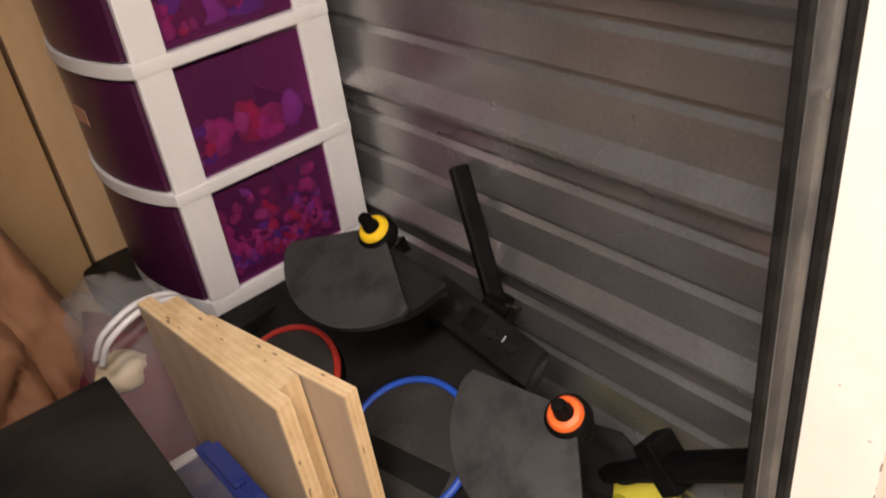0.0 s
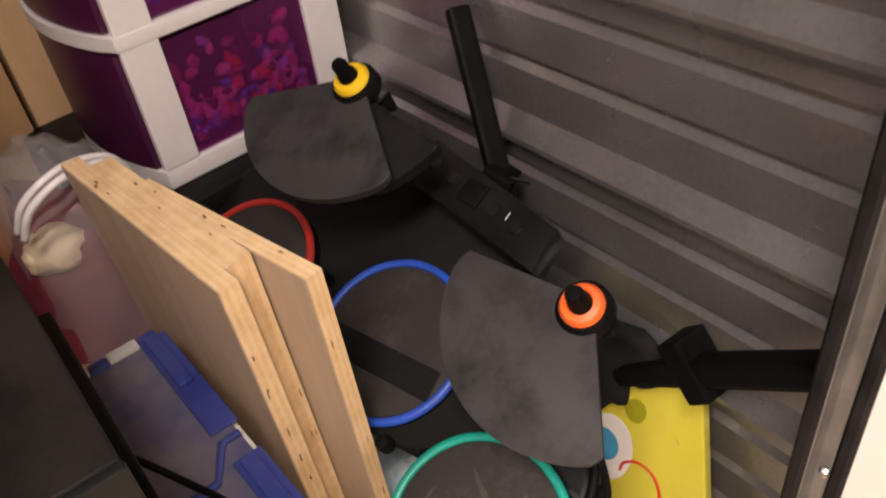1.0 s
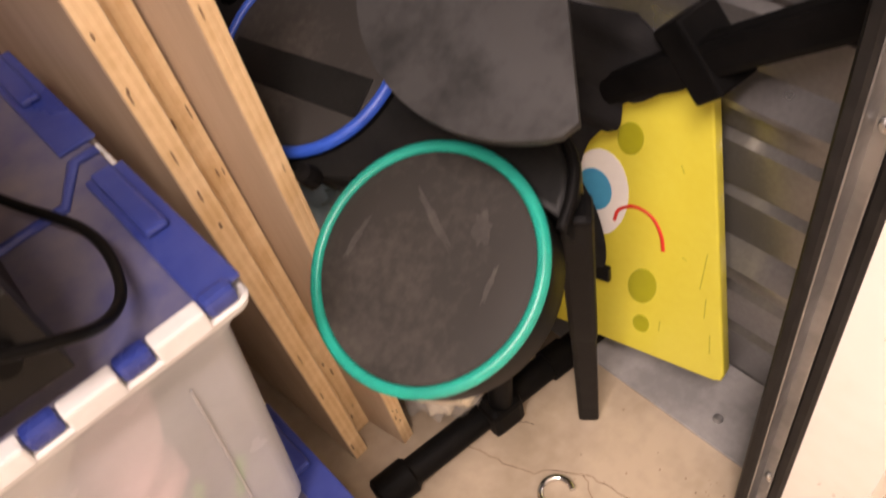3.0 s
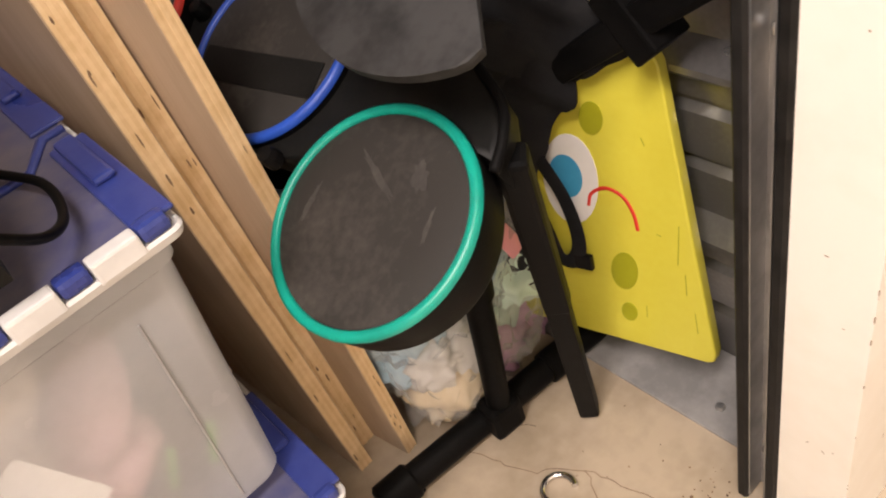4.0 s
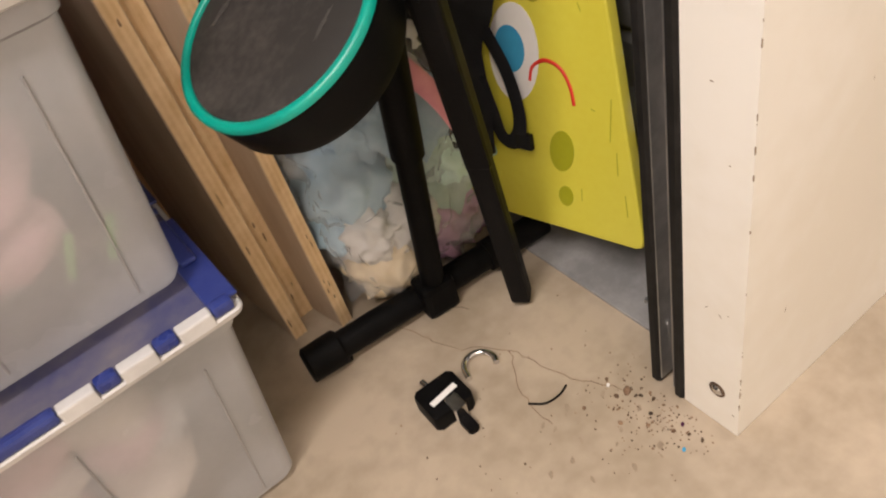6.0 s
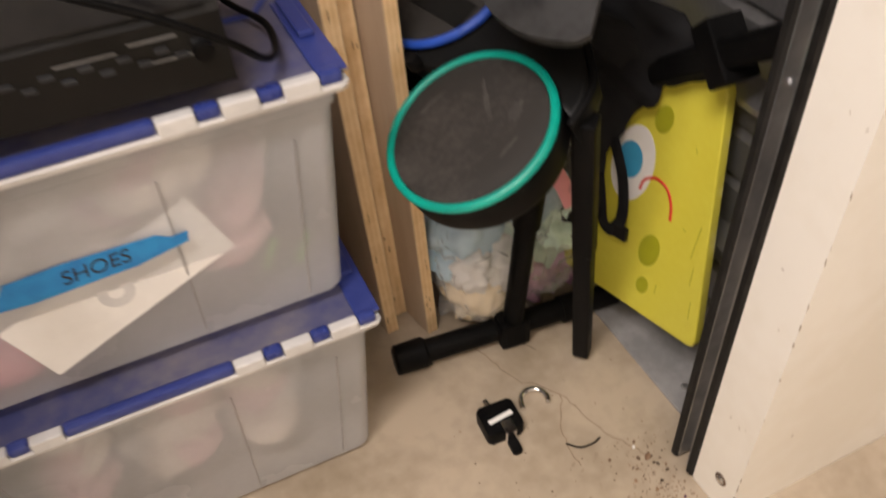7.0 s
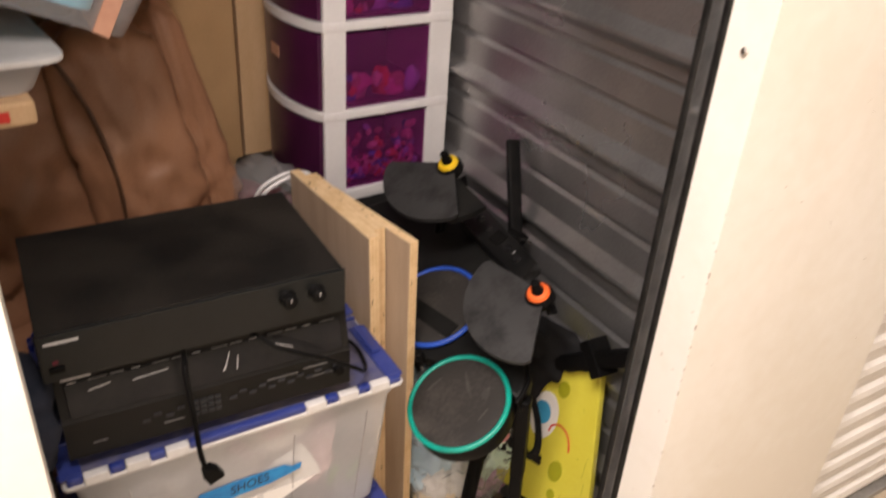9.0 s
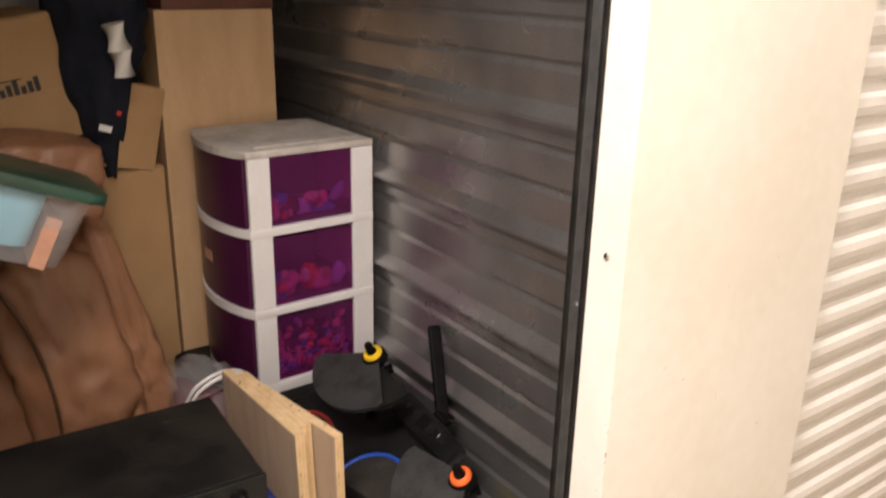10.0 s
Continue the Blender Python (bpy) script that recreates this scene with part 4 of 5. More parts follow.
# ---- black cloth bag slung between the kit and the panel ----
cl = thing("carry_bag", YB, "empty black cloth carry bag with straps hanging over the drum stand", "bag")
cloth([(0.045, 0.418, 0.012 * sgn), (0.10, 0.388, 0.014 * sgn), (0.120, 0.360, 0.014 * sgn), (0.152, 0.328, 0.013 * sgn), (0.184, 0.275, 0.012 * sgn), (0.203, 0.20, 0.012 * sgn), (0.205, 0.10, 0.014 * sgn)],
      [(0.09, 0.475, 0.03 * sgn), (0.18, 0.485, 0.05 * sgn), (0.25, 0.45, 0.06 * sgn), (0.28, 0.39, 0.07 * sgn), (0.285, 0.30, 0.075 * sgn), (0.28, 0.20, 0.075 * sgn), (0.27, 0.10, 0.07 * sgn)], 0.005, "bag_front", CLOTH, cl, 0.008, 30, 14, 2)
cloth([(0.14, 0.43, 0.03 * sgn), (0.19, 0.37, 0.03 * sgn), (0.22, 0.29, 0.03 * sgn), (0.232, 0.20, 0.03 * sgn)],
      [(0.20, 0.50, 0.12 * sgn), (0.26, 0.46, 0.13 * sgn), (0.26, 0.36, 0.12 * sgn), (0.255, 0.27, 0.09 * sgn)], 0.005, "bag_side", CLOTH, cl, 0.010, 26, 12, 5)
part("strap", tube(smooth_path([(0.190, 0.275, 0.018 * sgn), (0.170, 0.222, 0.012 * sgn), (0.161, 0.175, 0.010 * sgn), (0.163, 0.142, 0.010 * sgn), (0.177, 0.122, 0.010 * sgn), (0.194, 0.128, 0.011 * sgn), (0.202, 0.165, 0.013 * sgn), (0.206, 0.21, 0.02 * sgn)], 7), 0.0105, 10, flat=0.2, up=(0, 0, 1)), CLOTH, cl, "narrow black strap", smooth=60)
part("buckle", box(-0.013, 0.013, -0.012, 0.010, 0.004, 0.012, 0.002, pose(0.160, 0.126, 0.0 if sgn > 0 else -0.016)), GLOSSB, cl, "black plastic buckle")

# ---- bag of clothes behind the stand ----
bag = thing("clothes_bag", pose(0.66, 0.72, 0), "clear plastic bag stuffed with pastel clothes on the floor", "plastic bag")
for (x, y, z), sz, mm, sd in (((-0.05, -0.03, 0.055), (0.12, 0.12, 0.11), CREAM, 1), ((0.03, -0.01, 0.05), (0.16, 0.14, 0.10), LILAC, 2), ((0.08, 0.0, 0.13), (0.15, 0.15, 0.18), MINT, 3),
                             ((-0.055, 0.02, 0.16), (0.14, 0.15, 0.17), PALEB, 4), ((0.0, 0.02, 0.24), (0.14, 0.12, 0.13), PALEB, 5), ((0.055, 0.01, 0.27), (0.06, 0.06, 0.12), PINK, 6), ((-0.02, -0.05, 0.11), (0.10, 0.08, 0.10), PAPER, 7), ((-0.08, -0.04, 0.12), (0.08, 0.07, 0.09), PAPER, 8), ((0.10, -0.05, 0.045), (0.09, 0.07, 0.07), LILAC, 9), ((0.04, -0.06, 0.19), (0.10, 0.06, 0.10), MINT, 10), ((0.085, -0.02, 0.225), (0.14, 0.12, 0.13), MINT, 11), ((0.06, 0.0, 0.31), (0.13, 0.12, 0.16), PAPER, 12), ((0.0, 0.03, 0.33), (0.14, 0.12, 0.12), PALEB, 13), ((0.055, -0.05, 0.265), (0.13, 0.09, 0.13), PALEB, 14), ((0.05, -0.04, 0.34), (0.10, 0.08, 0.10), PAPER, 15), ((0.075, -0.065, 0.185), (0.12, 0.09, 0.13), MINT, 16), ((0.03, -0.05, 0.24), (0.12, 0.08, 0.11), PALEB, 17), ((-0.108, 0.042, 0.345), (0.085, 0.085, 0.12), PALEB, 18), ((0.045, -0.028, 0.142), (0.11, 0.09, 0.11), MINT, 19)):
    part("folded_garment", lump(tuple(q * 1.08 for q in sz), sd, 0.30, 3.4, 4, pose(x, y, z, sd * 17, sd * 9, sd * 31)), mm, bag, smooth=180)
sk = lump((0.315, 0.25, 0.42), 9, 0.12, 4.2, 6, pose(0.015, 0, 0.205), boxy=0.45)
for v in sk.verts:
    q = v.co * 15
    crease = (abs(noise.noise(q)) + 0.6 * abs(noise.noise(q * 2.1 + Vector((3, 1, 7)))) + 0.35 * abs(noise.noise(q * 4.3))) - 0.35
    v.co += (v.co - Vector((0.015, 0, 0.205))).normalized() * crease * -0.034
    v.co.z = max(v.co.z, 0.002)
part("bag_skin", sk, CLEARB, bag, "thin crinkled clear plastic", smooth=50)
part("drawstring", tube(smooth_path([(-0.03, -0.09, 0.42), (0.0, -0.118, 0.36), (0.032, -0.128, 0.30), (0.052, -0.130, 0.25)], 6), 0.013, 10, flat=0.3, up=(0, 1, 0)), PINK, bag, "pink drawstring", smooth=60)

# ---- padlock on the floor ----
pk = thing("padlock", pose(0.499, 0.462, 0, 0, 0, -8), "black covered padlock lying open on the floor", "padlock")
part("cover", prism(rounded(0.058, 0.052, 0.006), 0.0, 0.026, 0.004), BLACK, pk, "black vinyl cover", smooth=50)
part("name_bar", box(-0.020, 0.020, -0.006, 0.002, 0.0262, 0.0266, 0, pose(0, 0, 0, 0, 0, 8)), PAPER, pk, "pale printed bar")
part("key_plate", prism(rounded(0.018, 0.024, 0.003), 0.004, 0.0285, 0.001, pose(0.004, -0.022, 0)), CHROME, pk, "chrome keyway plate")
part("key_flap", prism(rounded(0.015, 0.026, 0.004), 0.002, 0.010, 0.002, pose(0.004, -0.044, 0)), BLACK, pk, "black hinged flap")
part("shackle_stub", tube([(-0.004, 0.026, 0.014), (-0.006, 0.042, 0.014)], 0.0045, 14), CHROME, pk, smooth=60)
sh = thing("cut_shackle", pose(0.568, 0.470, 0, 0, 0, -20), "cut piece of a chrome padlock shackle lying on the floor", "shackle")
part("hook", tube([(0.021 * math.cos(radians(a)), 0.021 * math.sin(radians(a)), 0.005) for a in range(-20, 190, 12)] + [(-0.021, -0.012, 0.005)], 0.0045, 14), CHROME, sh, smooth=60)

# crumbs and dirt near the door track
rnd = random.Random(11)
b = bmesh.new()
for k in range(260):
    u, v = (rnd.gauss(-0.04, 0.028), rnd.gauss(0.09, 0.035)) if k < 190 else (rnd.uniform(-0.28, 0.02), rnd.uniform(0.0, 0.32))
    if u > -0.012 and 0.0 < v < 0.12:
        u = -0.02 - abs(rnd.gauss(0, 0.01))
    s = rnd.uniform(0.0006, 0.0017) if k > 9 else rnd.uniform(0.002, 0.0036)
    lump((s * 2, s * rnd.uniform(1, 2.4), s), k, 0.3, 2, 1, UNIT @ pose(u, v, s * 0.4, 0, 0, rnd.uniform(0, 180)), b)
tagged(part("floor_debris", b, CRUMB), "scattered brown crumbs and grit on the floor by the track", "debris", kind="stuff")
b = bmesh.new()
for u, v, w, k in ((-0.036, 0.128, 0.013, 1), (-0.050, 0.132, 0.007, 2), (-0.030, 0.112, 0.006, 3), (-0.062, 0.118, 0.005, 4), (-0.024, 0.098, 0.006, 5), (-0.088, 0.148, 0.006, 6)):
    lump((w, w * 0.7, w * 0.35), k, 0.4, 3, 2, UNIT @ pose(u, v, w * 0.1, 0, 0, 40 * k), b)
tagged(part("dirt_clump", b, CRUMB, smooth=180), "dark brown clumps of dirt beside the door track", "dirt", kind="stuff")
for u, v, mm, nm in ((-0.028, 0.052, PURPLED, "small purple paper bit on the floor"), (-0.052, 0.030, SKYP, "small blue paper bit on the floor"), (-0.045, 0.150, PAPER, "small white paper bit on the floor")):
    tagged(part("paper_bit", prism(ellipse(0, 0, 0.003, 0.002, 30, 8), 0.0003, 0.0012, 0, UNIT @ pose(u, v, 0)), mm), nm, "paper bit")
b = lathe([(0.0075, 0.0), (0.0075, 0.0012), (0.0098, 0.0010), (0.0102, 0.0)], 20, UNIT @ pose(-0.0003, 0.028, 0.062, 0, -90, 0))
setting("screw_scuff", b, CRUMB, "dark scuffed ring round the lower screw", "scuff")
# faint smears and grime trodden into the paint
b = bmesh.new()
rnd = random.Random(23)
for k in range(26):
    u, v = rnd.gauss(-0.10, 0.06), rnd.gauss(0.11, 0.05)
    if u > -0.025:
        continue
    prism([(r * rnd.uniform(0.4, 1) * math.cos(a), 0.5 * r * rnd.uniform(0.4, 1) * math.sin(a)) for r in (rnd.uniform(0.003, 0.009),) for a in (2 * math.pi * q / 9 for q in range(9))], 0.0001, 0.0003, 0, UNIT @ pose(u, v, 0.00001 * k, 0, 0, rnd.uniform(20, 70)), b)
setting("floor_grime", b, GRIME, "thin brown grime trodden into the floor paint", "grime")
wire = tagged(part("bent_wire", tube(smooth_path([UNIT @ Vector(p) for p in ((-0.13, 0.20, 0.002), (-0.115, 0.185, 0.002), (-0.095, 0.182, 0.002), (-0.08, 0.186, 0.002))], 6), 0.0015, 6), BLACK), "thin dark curl of wire lying on the floor", "wire")
# hairline cracks in the floor paint
b = bmesh.new()
for pts in ([(0.50, 0.66), (0.55, 0.60), (0.565, 0.53), (0.61, 0.46), (0.62, 0.39), (0.65, 0.31)], [(0.56, 0.62), (0.60, 0.60), (0.63, 0.55)], [(0.61, 0.46), (0.57, 0.40), (0.56, 0.34)]):
    P = smooth_path([(x, y, 0.0001) for x, y in pts], 7)
    P = [p + Vector((noise.noise(p * 60) * 0.006, noise.noise(p * 47) * 0.006, 0)) for p in P]
    tube(P, 0.00055, 5, b, flat=0.3)
setting("floor_cracks", b, CRUMB, "fine dark cracks in the floor paint", "crack")


# ---- purple drawer cart ----
def drawer_cart(m):
    """Origin: front left lower corner of the side that faces the door; the drawers open to -x."""
    W, D, Z = 0.335, 0.345, 0.207
    t = thing("drawer_cart", m, "white plastic cart with three translucent purple drawers full of bits", "drawer cart")

    def bow(d0, y):
        s = (y / D) * 2 - 1
        return -d0 * (1 - s * s)

    def bowed(z0, z1, d0, x1, grow=0.0):
        pts = [(bow(d0, D * k / 14) - grow, D * k / 14) for k in range(15)]
        return pts + [(x1, D), (x1, 0.0)]
    part("base", prism(bowed(0, 0, 0.036, W), 0.0, 0.030, 0.003), IVORY, t, smooth=40)
    part("top", prism(bowed(0, 0, 0.040, W, 0.004), 0.614, 0.632, 0.005), DUSTW, t, "dusty white top", smooth=40)
    part("top_inset", prism([(0.03, 0.03), (W - 0.03, 0.03), (W - 0.03, D - 0.03), (0.03, D - 0.03)], 0.632, 0.636, 0.003), DUSTW, t)
    for y0, y1 in ((0.0, 0.014), (D - 0.014, D)):
        for x0, x1 in ((0.0, 0.055), (W - 0.060, W)):
            part("post", box(x0, x1, y0, y1, 0.030, 0.614, 0.003), IVORY, t)
    part("back_panel", box(W - 0.012, W - 0.002, 0.015, D - 0.015, 0.03, 0.614, 0), IVORY, t)
    for k in range(3):
        z0 = 0.012 + Z * k
        if k:
            part("rail", prism(bowed(0, 0, 0.040, W - 0.001, 0.003), z0 - 0.004, z0 + 0.017, 0.003, pose(0, -0.0018, 0)), IVORY, t, smooth=40)
        d = part("drawer", prism([(bow(0.036, 0.016 + (D - 0.032) * i / 14) - 0.001, 0.016 + (D - 0.032) * i / 14) for i in range(15)] + [(0.004, D - 0.016), (0.004, 0.016)], z0 + 0.020, z0 + 0.196, 0.003), PURPLED, t, "deep purple bowed drawer front", smooth=40)
        part("side_pane", box(0.056, W - 0.061, 0.006, 0.009, z0 + 0.022, z0 + 0.194, 0), PURPLE, d, "see-through purple side")
        part("drawer_back", box(0.06, W - 0.065, 0.20, 0.204, z0 + 0.03, z0 + 0.19, 0), PURPLED, d)
        part("drawer_floor", box(0.006, W - 0.014, 0.012, D - 0.02, z0 + 0.021, z0 + 0.025, 0), PURPLED, d)
        rnd = random.Random(40 + k)
        mats = (PINK, PEACH, CREAM, PINK, PALEB, ORANGE, MAROON, SKYP)
        fill = (0.15, 0.05, 0.07)[k]
        for i in range((120, 20, 16)[k]):
            sz = rnd.uniform(0.012, 0.030) if k == 0 else rnd.uniform(0.02, 0.055)
            x, y, z = rnd.uniform(0.06, W - 0.07), 0.020 + abs(rnd.gauss(0, 0.02)), z0 + 0.03 + rnd.uniform(0, fill * rnd.random())
            part("trinket", lump((sz * 1.6, sz * 0.8, sz), i, 0.35, 2.5, 2, pose(x, min(max(y, 0.014 + sz), 0.2), z, rnd.uniform(0, 90), rnd.uniform(0, 90), rnd.uniform(0, 180))), mats[i % 8], d, smooth=180)
        if k == 1:
            part("drawer_label", prism(rounded(0.05, 0.028, 0.002), -0.0004, 0.0008, 0, pose(-0.0378, D * 0.55, z0 + 0.12, 90, 0, -91)), PEACH, d, "small tan sticker")
    return t


drawer_cart(pose(0.567, 1.160, 0.630, 0, 0, -3.5))
sup = thing("dark_bin", pose(0.72, 1.32, 0), "dark grey plastic bin under the drawer cart", "storage bin")
part("body", prism(rounded(0.44, 0.40, 0.03), 0.0, 0.57, 0.004, taper=0.9), DECK, sup, smooth=40)
part("lid", prism(rounded(0.47, 0.43, 0.03), 0.57, 0.628, 0.008), DECK, sup, smooth=40)

# tall pale board behind the cart
tb = thing("tall_panel", pose(0.525, 1.535, 0, 0, 0, -3), "tall pale wooden panel standing behind the drawer cart", "wooden panel")
part("board", box(0.0, 0.318, 0.0, 0.30, 0.0, 1.556, 0.003), TANW, tb)
part("top_band", box(0.02, 0.318, -0.003, 0.30, 1.557, 1.70, 0.003), REDWOOD, tb, "dark red-brown top band")

# ---- zipped blanket bag ----
zb = thing("blanket_bag", pose(0.40, 1.16, 0.30), "clear zipped bag with white piping holding a maroon blanket", "plastic bag")
part("blanket", lump((0.16, 0.24, 0.40), 3, 0.2, 2.2, 3, pose(0.01, 0.02, 0.20), boxy=0.5), MAROON, zb, smooth=180)
part("pillow", lump((0.08, 0.07, 0.06), 6, 0.2, 2.2, 3, pose(-0.02, -0.05, 0.37)), CREAM, zb, smooth=180)
part("bag_skin", lump((0.17, 0.27, 0.46), 8, 0.10, 5, 4, pose(0.02, 0.02, 0.24), boxy=0.5), CLEARB, zb, "clear plastic skin", smooth=180)
for off in (0.0, 0.02):
    part("piping", tube(smooth_path([(-0.055, -0.10 + off, 0.43), (-0.035, -0.12 + off, 0.475), (0.02, -0.125 + off, 0.495), (0.075, -0.12 + off, 0.475), (0.095, -0.10 + off, 0.41)], 7), 0.0048, 10), IVORY, zb, "white piping", smooth=180)
part("stand_box", box(-0.12, 0.12, -0.12, 0.16, -0.30, 0.012, 0.004), CARD, zb)

# ---- brown recliner ----
rcn = thing("leather_recliner", pose(0.07, 1.34, 0), "brown suede leather recliner with puffed back cushions and stitched seams", "armchair")


def pad(size, seed, m, name, label=""):
    t = lump(size, seed, 0.06, 2.2, 5, None, boxy=0.55)
    for v in t.verts:
        q = Vector((v.co.x * 9, v.co.y * 9, v.co.z * 12)) + Vector((seed * 5, 0, 0))
        w = noise.noise(q) * 0.5 + noise.noise(q * 0.5)
        fold = abs(noise.noise(Vector((v.co.x * 5 + v.co.z * 6, v.co.y * 3, v.co.z * 11 - v.co.x * 6)) + Vector((seed, 2, 0))))
        low = max(0.0, min(1.0, 0.6 - v.co.z / size[2] * 1.2))
        v.co += v.co.normalized() * (w * 0.003 - (0.14 - min(fold, 0.14)) * 0.20 * (0.15 + low))
    return part(name, merge(t, m), LEATHER, rcn, label, smooth=180)


pad((0.27, 0.36, 0.68), 1, pose(0.100, -0.015, 0.760, -8, -9, -6), "back_cushion", "puffed middle back cushion")
pad((0.40, 0.36, 0.66), 2, pose(-0.185, 0.02, 0.75, -8, -6, 6), "back_cushion", "puffed side back cushion")
pad((0.145, 0.32, 0.86), 3, pose(0.250, 0.01, 0.72, -6, -13, -4), "side_bolster", "rounded leather side bolster")
pad((0.30, 0.26, 0.22), 4, pose(0.10, 0.10, 1.20, 0, 8, 0), "head_roll", "puffed head roll")
pad((0.80, 0.50, 0.34), 5, pose(-0.06, -0.12, 0.36), "seat_cushion", "wide seat cushion")
part("base", box(-0.44, 0.36, -0.34, 0.28, 0.0, 0.24, 0.03), LEATHER, rcn, smooth=40)
# Dark tube along the seam draws in the shade of the groove.
for pts in ([(-0.055, -0.11, 1.075), (-0.005, -0.165, 0.955), (0.022, -0.188, 0.82), (0.030, -0.190, 0.68)],):
    part("seam", tube(smooth_path(pts, 8), 0.0045, 8), SEAMD, rcn, "cushion seam with the shade of its groove drawn in", smooth=180)


# ---- boxes and clothing at the back ----
def carton(m, w, d, h, label, flap=True):
    t = thing("cardboard_box", m, label, "cardboard box", "cardboard boxes at the back")
    part("body", box(-w / 2, w / 2, 0, d, 0, h, 0.004), CARD, t)
    part("flap", box(-w / 2 + 0.003, w / 2 - 0.003, 0.002, d / 2 - 0.002, h + 0.0005, h + 0.0035, 0.001), CARD, t)
    part("flap", box(-w / 2 + 0.003, w / 2 - 0.003, d / 2 + 0.002, d - 0.002, h + 0.0005, h + 0.0035, 0.001), CARD, t)
    return t


c1 = carton(pose(0.02, 1.60, 0), 0.62, 0.30, 0.60, "brown cardboard carton at the back of the unit")
c2 = carton(pose(0.02, 1.60, 0.605), 0.60, 0.30, 0.60, "brown cardboard carton stacked on another")
c3 = carton(pose(0.135, 1.545, 1.236, 0, -9, 0), 0.40, 0.26, 0.29, "brown cardboard carton with dark printed script on the side")
b = bmesh.new()
for k in range(9):
    h = 0.018 + 0.008 * (k % 3)
    box(0.0 + 0.0155 * k, 0.011 + 0.0155 * k, -0.0018, -0.0006, 0.125, 0.125 + h, 0, None, b)
box(0.03, 0.10, -0.0018, -0.0006, 0.158, 0.161, 0, None, b)
part("print_bars", b, INK, c3, "dark printed bars")
c4 = carton(pose(0.43, 1.53, 0), 0.17, 0.16, 1.165, "tall brown cardboard carton beside the panel")
c5 = carton(pose(0.425, 1.52, 1.172, 0, 14, 6), 0.13, 0.14, 0.21, "small brown cardboard carton tipped on another")
ck = thing("dark_jacket", pose(0.36, 1.56, 1.30), "dark navy clothes heaped between cardboard boxes", "clothes")
jb = lump((0.27, 0.2, 0.60), 21, 0.22, 2.5, 4)
for v in jb.verts:
    v.co.x = v.co.x * max(0.25, min(1.0, 0.75 + v.co.z * 1.6)) + 0.03
part("jacket_body", merge(jb, pose(0, 0.02, 0.13, 0, 4, 0)), NAVY, ck, smooth=180)
part("tag", box(-0.02, 0.01, -0.112, -0.110, -0.015, 0.0, 0.0, pose(0, 0, 0, 0, 20, 0)), PAPER, ck)
part("tag", box(0.012, 0.022, -0.113, -0.111, 0.03, 0.04, 0.0, pose(0, 0, 0, 0, 20, 0)), REDP, ck)
cup = thing("paper_roll", pose(0.405, 1.43, 1.415, 0, -8, 0), "white rolled paper tube standing among the clothes", "paper roll")
part("roll", tube([(0, 0, 0), (0.003, 0, 0.06), (0.0, 0, 0.12)], [0.024, 0.027, 0.026], 18), PAPER, cup, smooth=60)

# ---- tubs stacked by the door post ----
st = thing("brown_crate", pose(-0.40, 1.03, 0), "dark brown cardboard crate under the stacked tubs", "crate")
part("body", box(-0.24, 0.16, -0.15, 0.22, 0.0, 1.015, 0.006), mat("dark_cardboard", (0.12, 0.075, 0.045), (0.08, 0.05, 0.03), 0.8, scale=6, bump=0.1), st)
part("lid", box(-0.25, 0.17, -0.155, 0.23, 1.016, 1.060, 0.006), CARD, st)
tr = thing("wooden_tray", pose(-0.30, 1.0, 1.062), "shallow pale wooden tray holding a clear box", "tray")
part("frame", box(-0.30, 0.228, -0.125, 0.22, 0.0, 0.038, 0.006), TANW, tr)
part("print_band", box(-0.1, 0.19, -0.1275, -0.126, 0.010, 0.026, 0), REDP, tr, "red printed band")
lb = thing("clear_box", pose(-0.30, 1.0, 1.1005), "cloudy clear plastic box with light contents", "storage box")
part("body", prism(rounded(0.53, 0.34, 0.03), 0.0, 0.056, 0.003, pose(0, 0.06, 0), taper=0.9), TOTE, lb, smooth=40)
part("contents", lump((0.42, 0.26, 0.044), 3, 0.2, 3, 3, pose(0, 0.06, 0.026)), PEACH, lb, smooth=180)
part("lip", prism(rounded(0.570, 0.36, 0.03), 0.048, 0.0565, 0.002, pose(0, 0.06, 0)), RIM, lb, "milky rolled lip", smooth=40)
tub = thing("blue_tub", pose(-0.157, 1.075, 1.268, -6, 21, -12), "pale blue filled clear tub with a dark green lid", "storage tub")
part("body", prism(rounded(0.50, 0.31, 0.03), -0.014, 0.112, 0.004, pose(0.06, 0.02, 0), taper=0.90), CLEARX, tub, "clear tub wall", smooth=40)
part("contents", prism(rounded(0.45, 0.296, 0.03), 0.012, 0.108, 0.004, pose(0.016, 0.02, 0), taper=0.95), TURQ, tub, "turquoise contents", smooth=40)
part("label_card", box(0.236, 0.262, -0.128, 0.10, 0.010, 0.100, 0.002, pose(0, 0, 0, 0, 6, 0)), PEACH, tub, "peach coloured card inside")
part("lid", prism(rounded(0.54, 0.34, 0.03), 0.1125, 0.132, 0.007, pose(0.06, 0.02, 0)), GREENL, tub, "dark green snap lid", smooth=40)

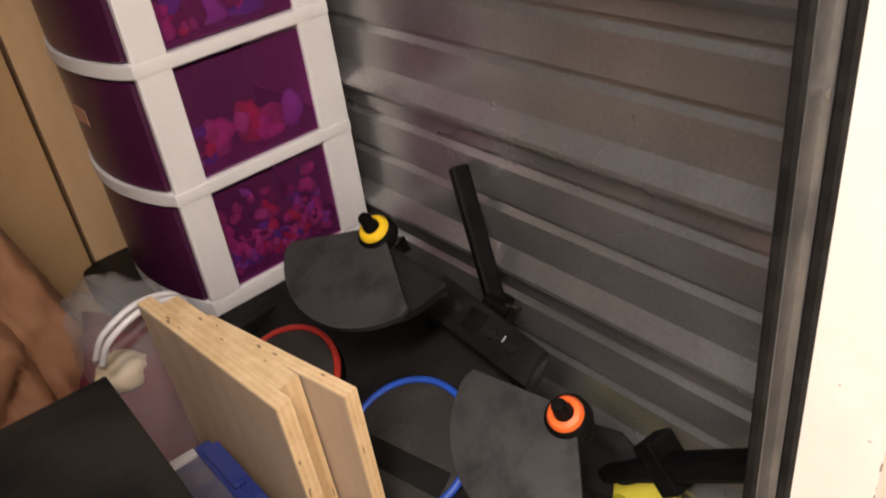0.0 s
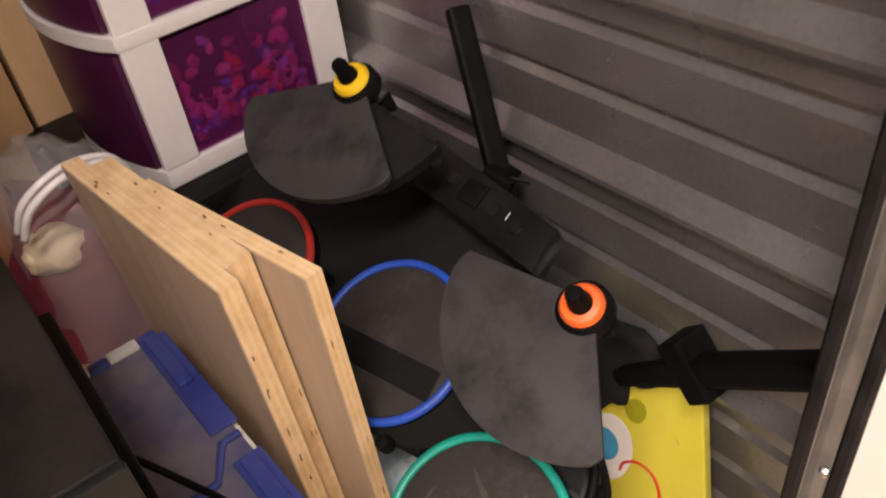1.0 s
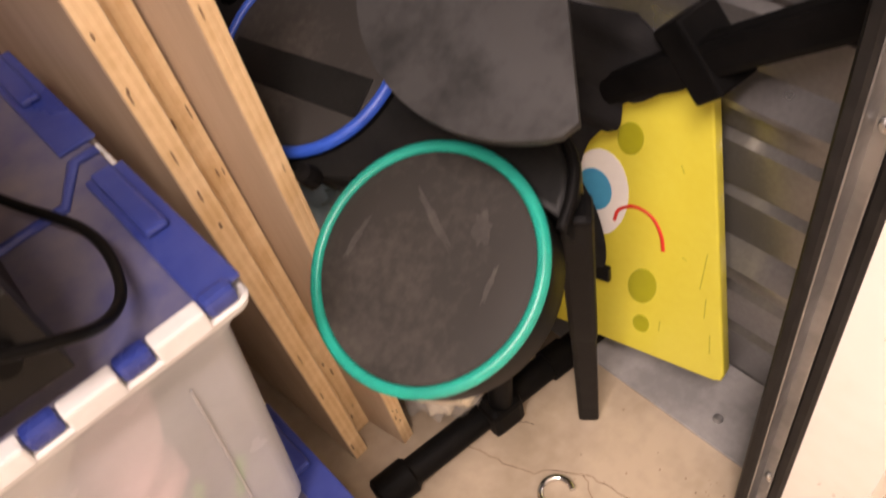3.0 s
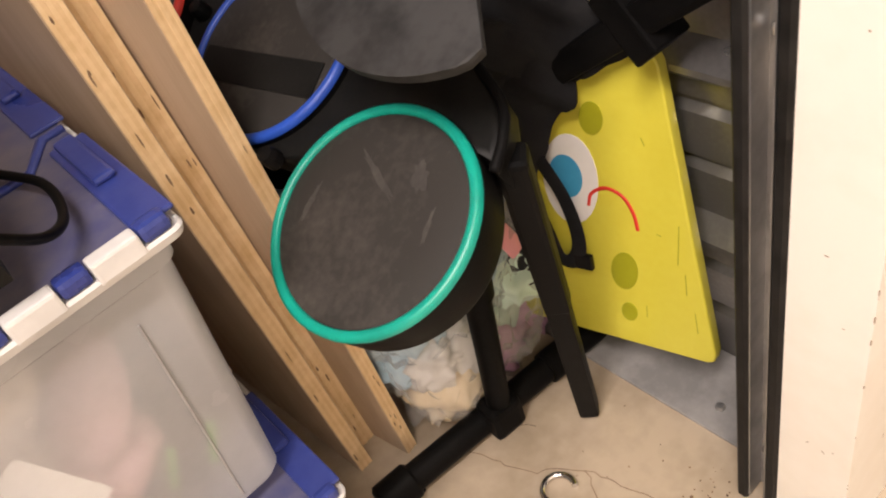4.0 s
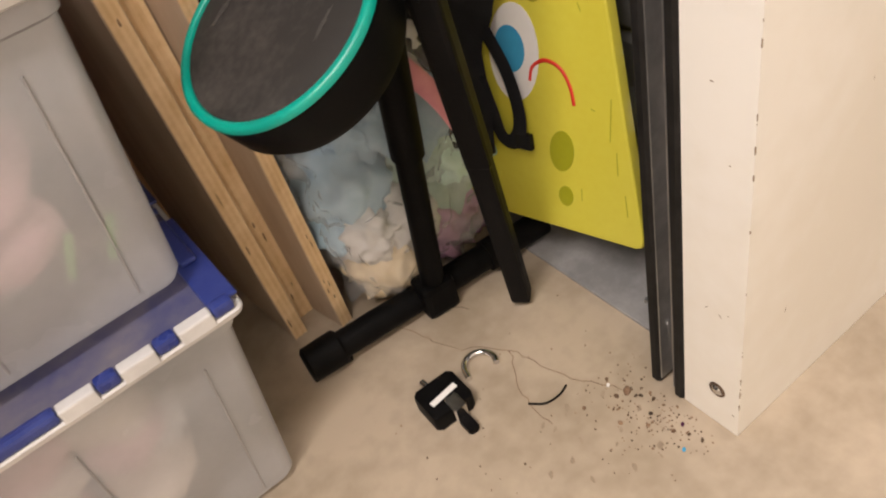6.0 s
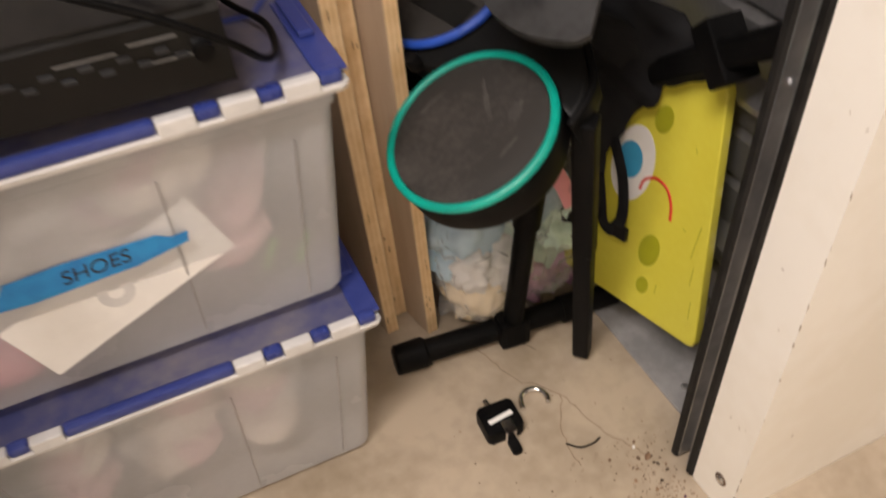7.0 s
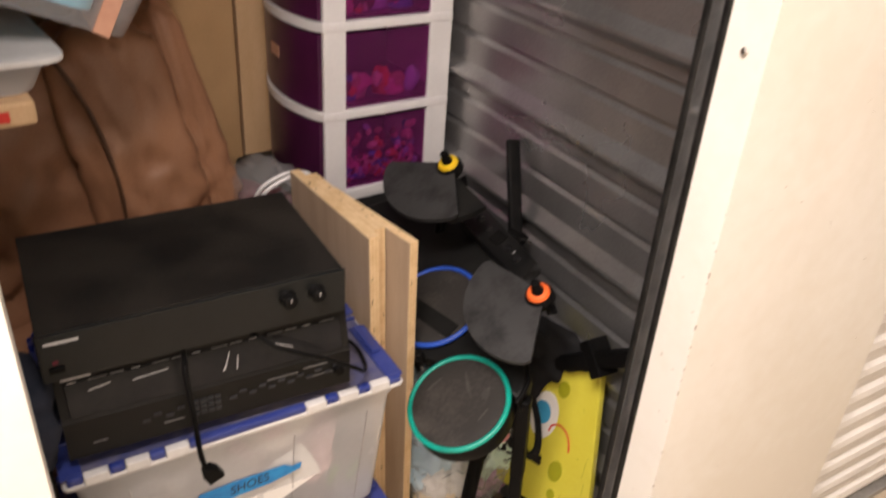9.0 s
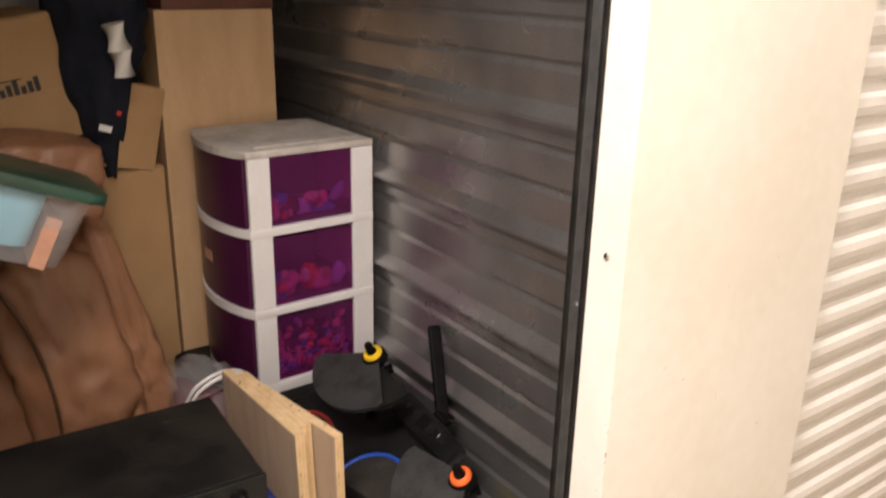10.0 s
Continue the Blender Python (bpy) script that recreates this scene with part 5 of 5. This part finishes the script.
# ---- clutter beside the totes ----
cr = thing("olive_box", pose(-0.225, 0.66, 0, 0, 0, -4), "dark olive cardboard box standing beside the totes", "box")
part("body", box(-0.11, 0.035, -0.07, 0.20, 0.0, 0.52, 0.004), mat("olive_board", (0.024, 0.021, 0.014), (0.016, 0.014, 0.010), 0.7, scale=6), cr)
part("lid", box(-0.113, 0.038, -0.073, 0.203, 0.521, 0.543, 0.004), mat("olive_lid", (0.045, 0.042, 0.034), (0.034, 0.031, 0.026), 0.6, scale=6), cr)
sn = thing("snack_bag", pose(-0.272, 0.600, 0.545), "crumpled pinkish tan plastic bag on a dark box", "plastic bag")
part("bag", lump((0.095, 0.11, 0.13), 12, 0.24, 2.6, 4, pose(0, 0, 0.062), boxy=0.4), ROSE, sn, smooth=180)
part("red_corner", box(-0.050, -0.025, -0.062, -0.054, 0.018, 0.055, 0.003), REDP, sn, "bright red printed corner")
jk = thing("folded_garment", pose(-0.235, 0.62, 0.69), "dark navy folded garment heaped over a plastic bag", "clothes")
part("cloth_body", lump((0.150, 0.16, 0.17), 31, 0.22, 2.4, 4, pose(-0.005, 0.01, 0.045, 0, 8, 0), boxy=0.4), NAVY, jk, smooth=180)
part("sleeve", lump((0.055, 0.06, 0.15), 33, 0.22, 2.6, 3, pose(-0.050, -0.035, -0.02, 0, 8, 0), boxy=0.3), NAVY, jk, smooth=180)
fb = thing("folder_stack", pose(-0.33, 0.80, 0.0), "dark folders with a red one leaning by the totes", "folders")
part("folder", box(-0.10, 0.06, -0.03, 0.02, 0.0, 0.86, 0.003), CLOTH, fb)
part("red_folder", box(0.075, 0.125, -0.03, -0.012, 0.0, 0.80, 0.002), REDWOOD, fb, "dull red folder")
gb = thing("green_packet", pose(-0.272, 0.545, 0), "narrow packet with a bright green stripe standing on the floor", "packet")
part("packet", box(-0.05, 0.040, -0.025, 0.025, 0.0, 0.555, 0.008), BLACK, gb)
part("green_stripe", prism([(0.012, 0.40), (0.030, 0.43), (0.036, 0.545), (0.020, 0.50)], 0.0252, 0.0262, 0, pose(0, 0, 0, 90, 0, 0)), LIMEG, gb, "bright green stripe")
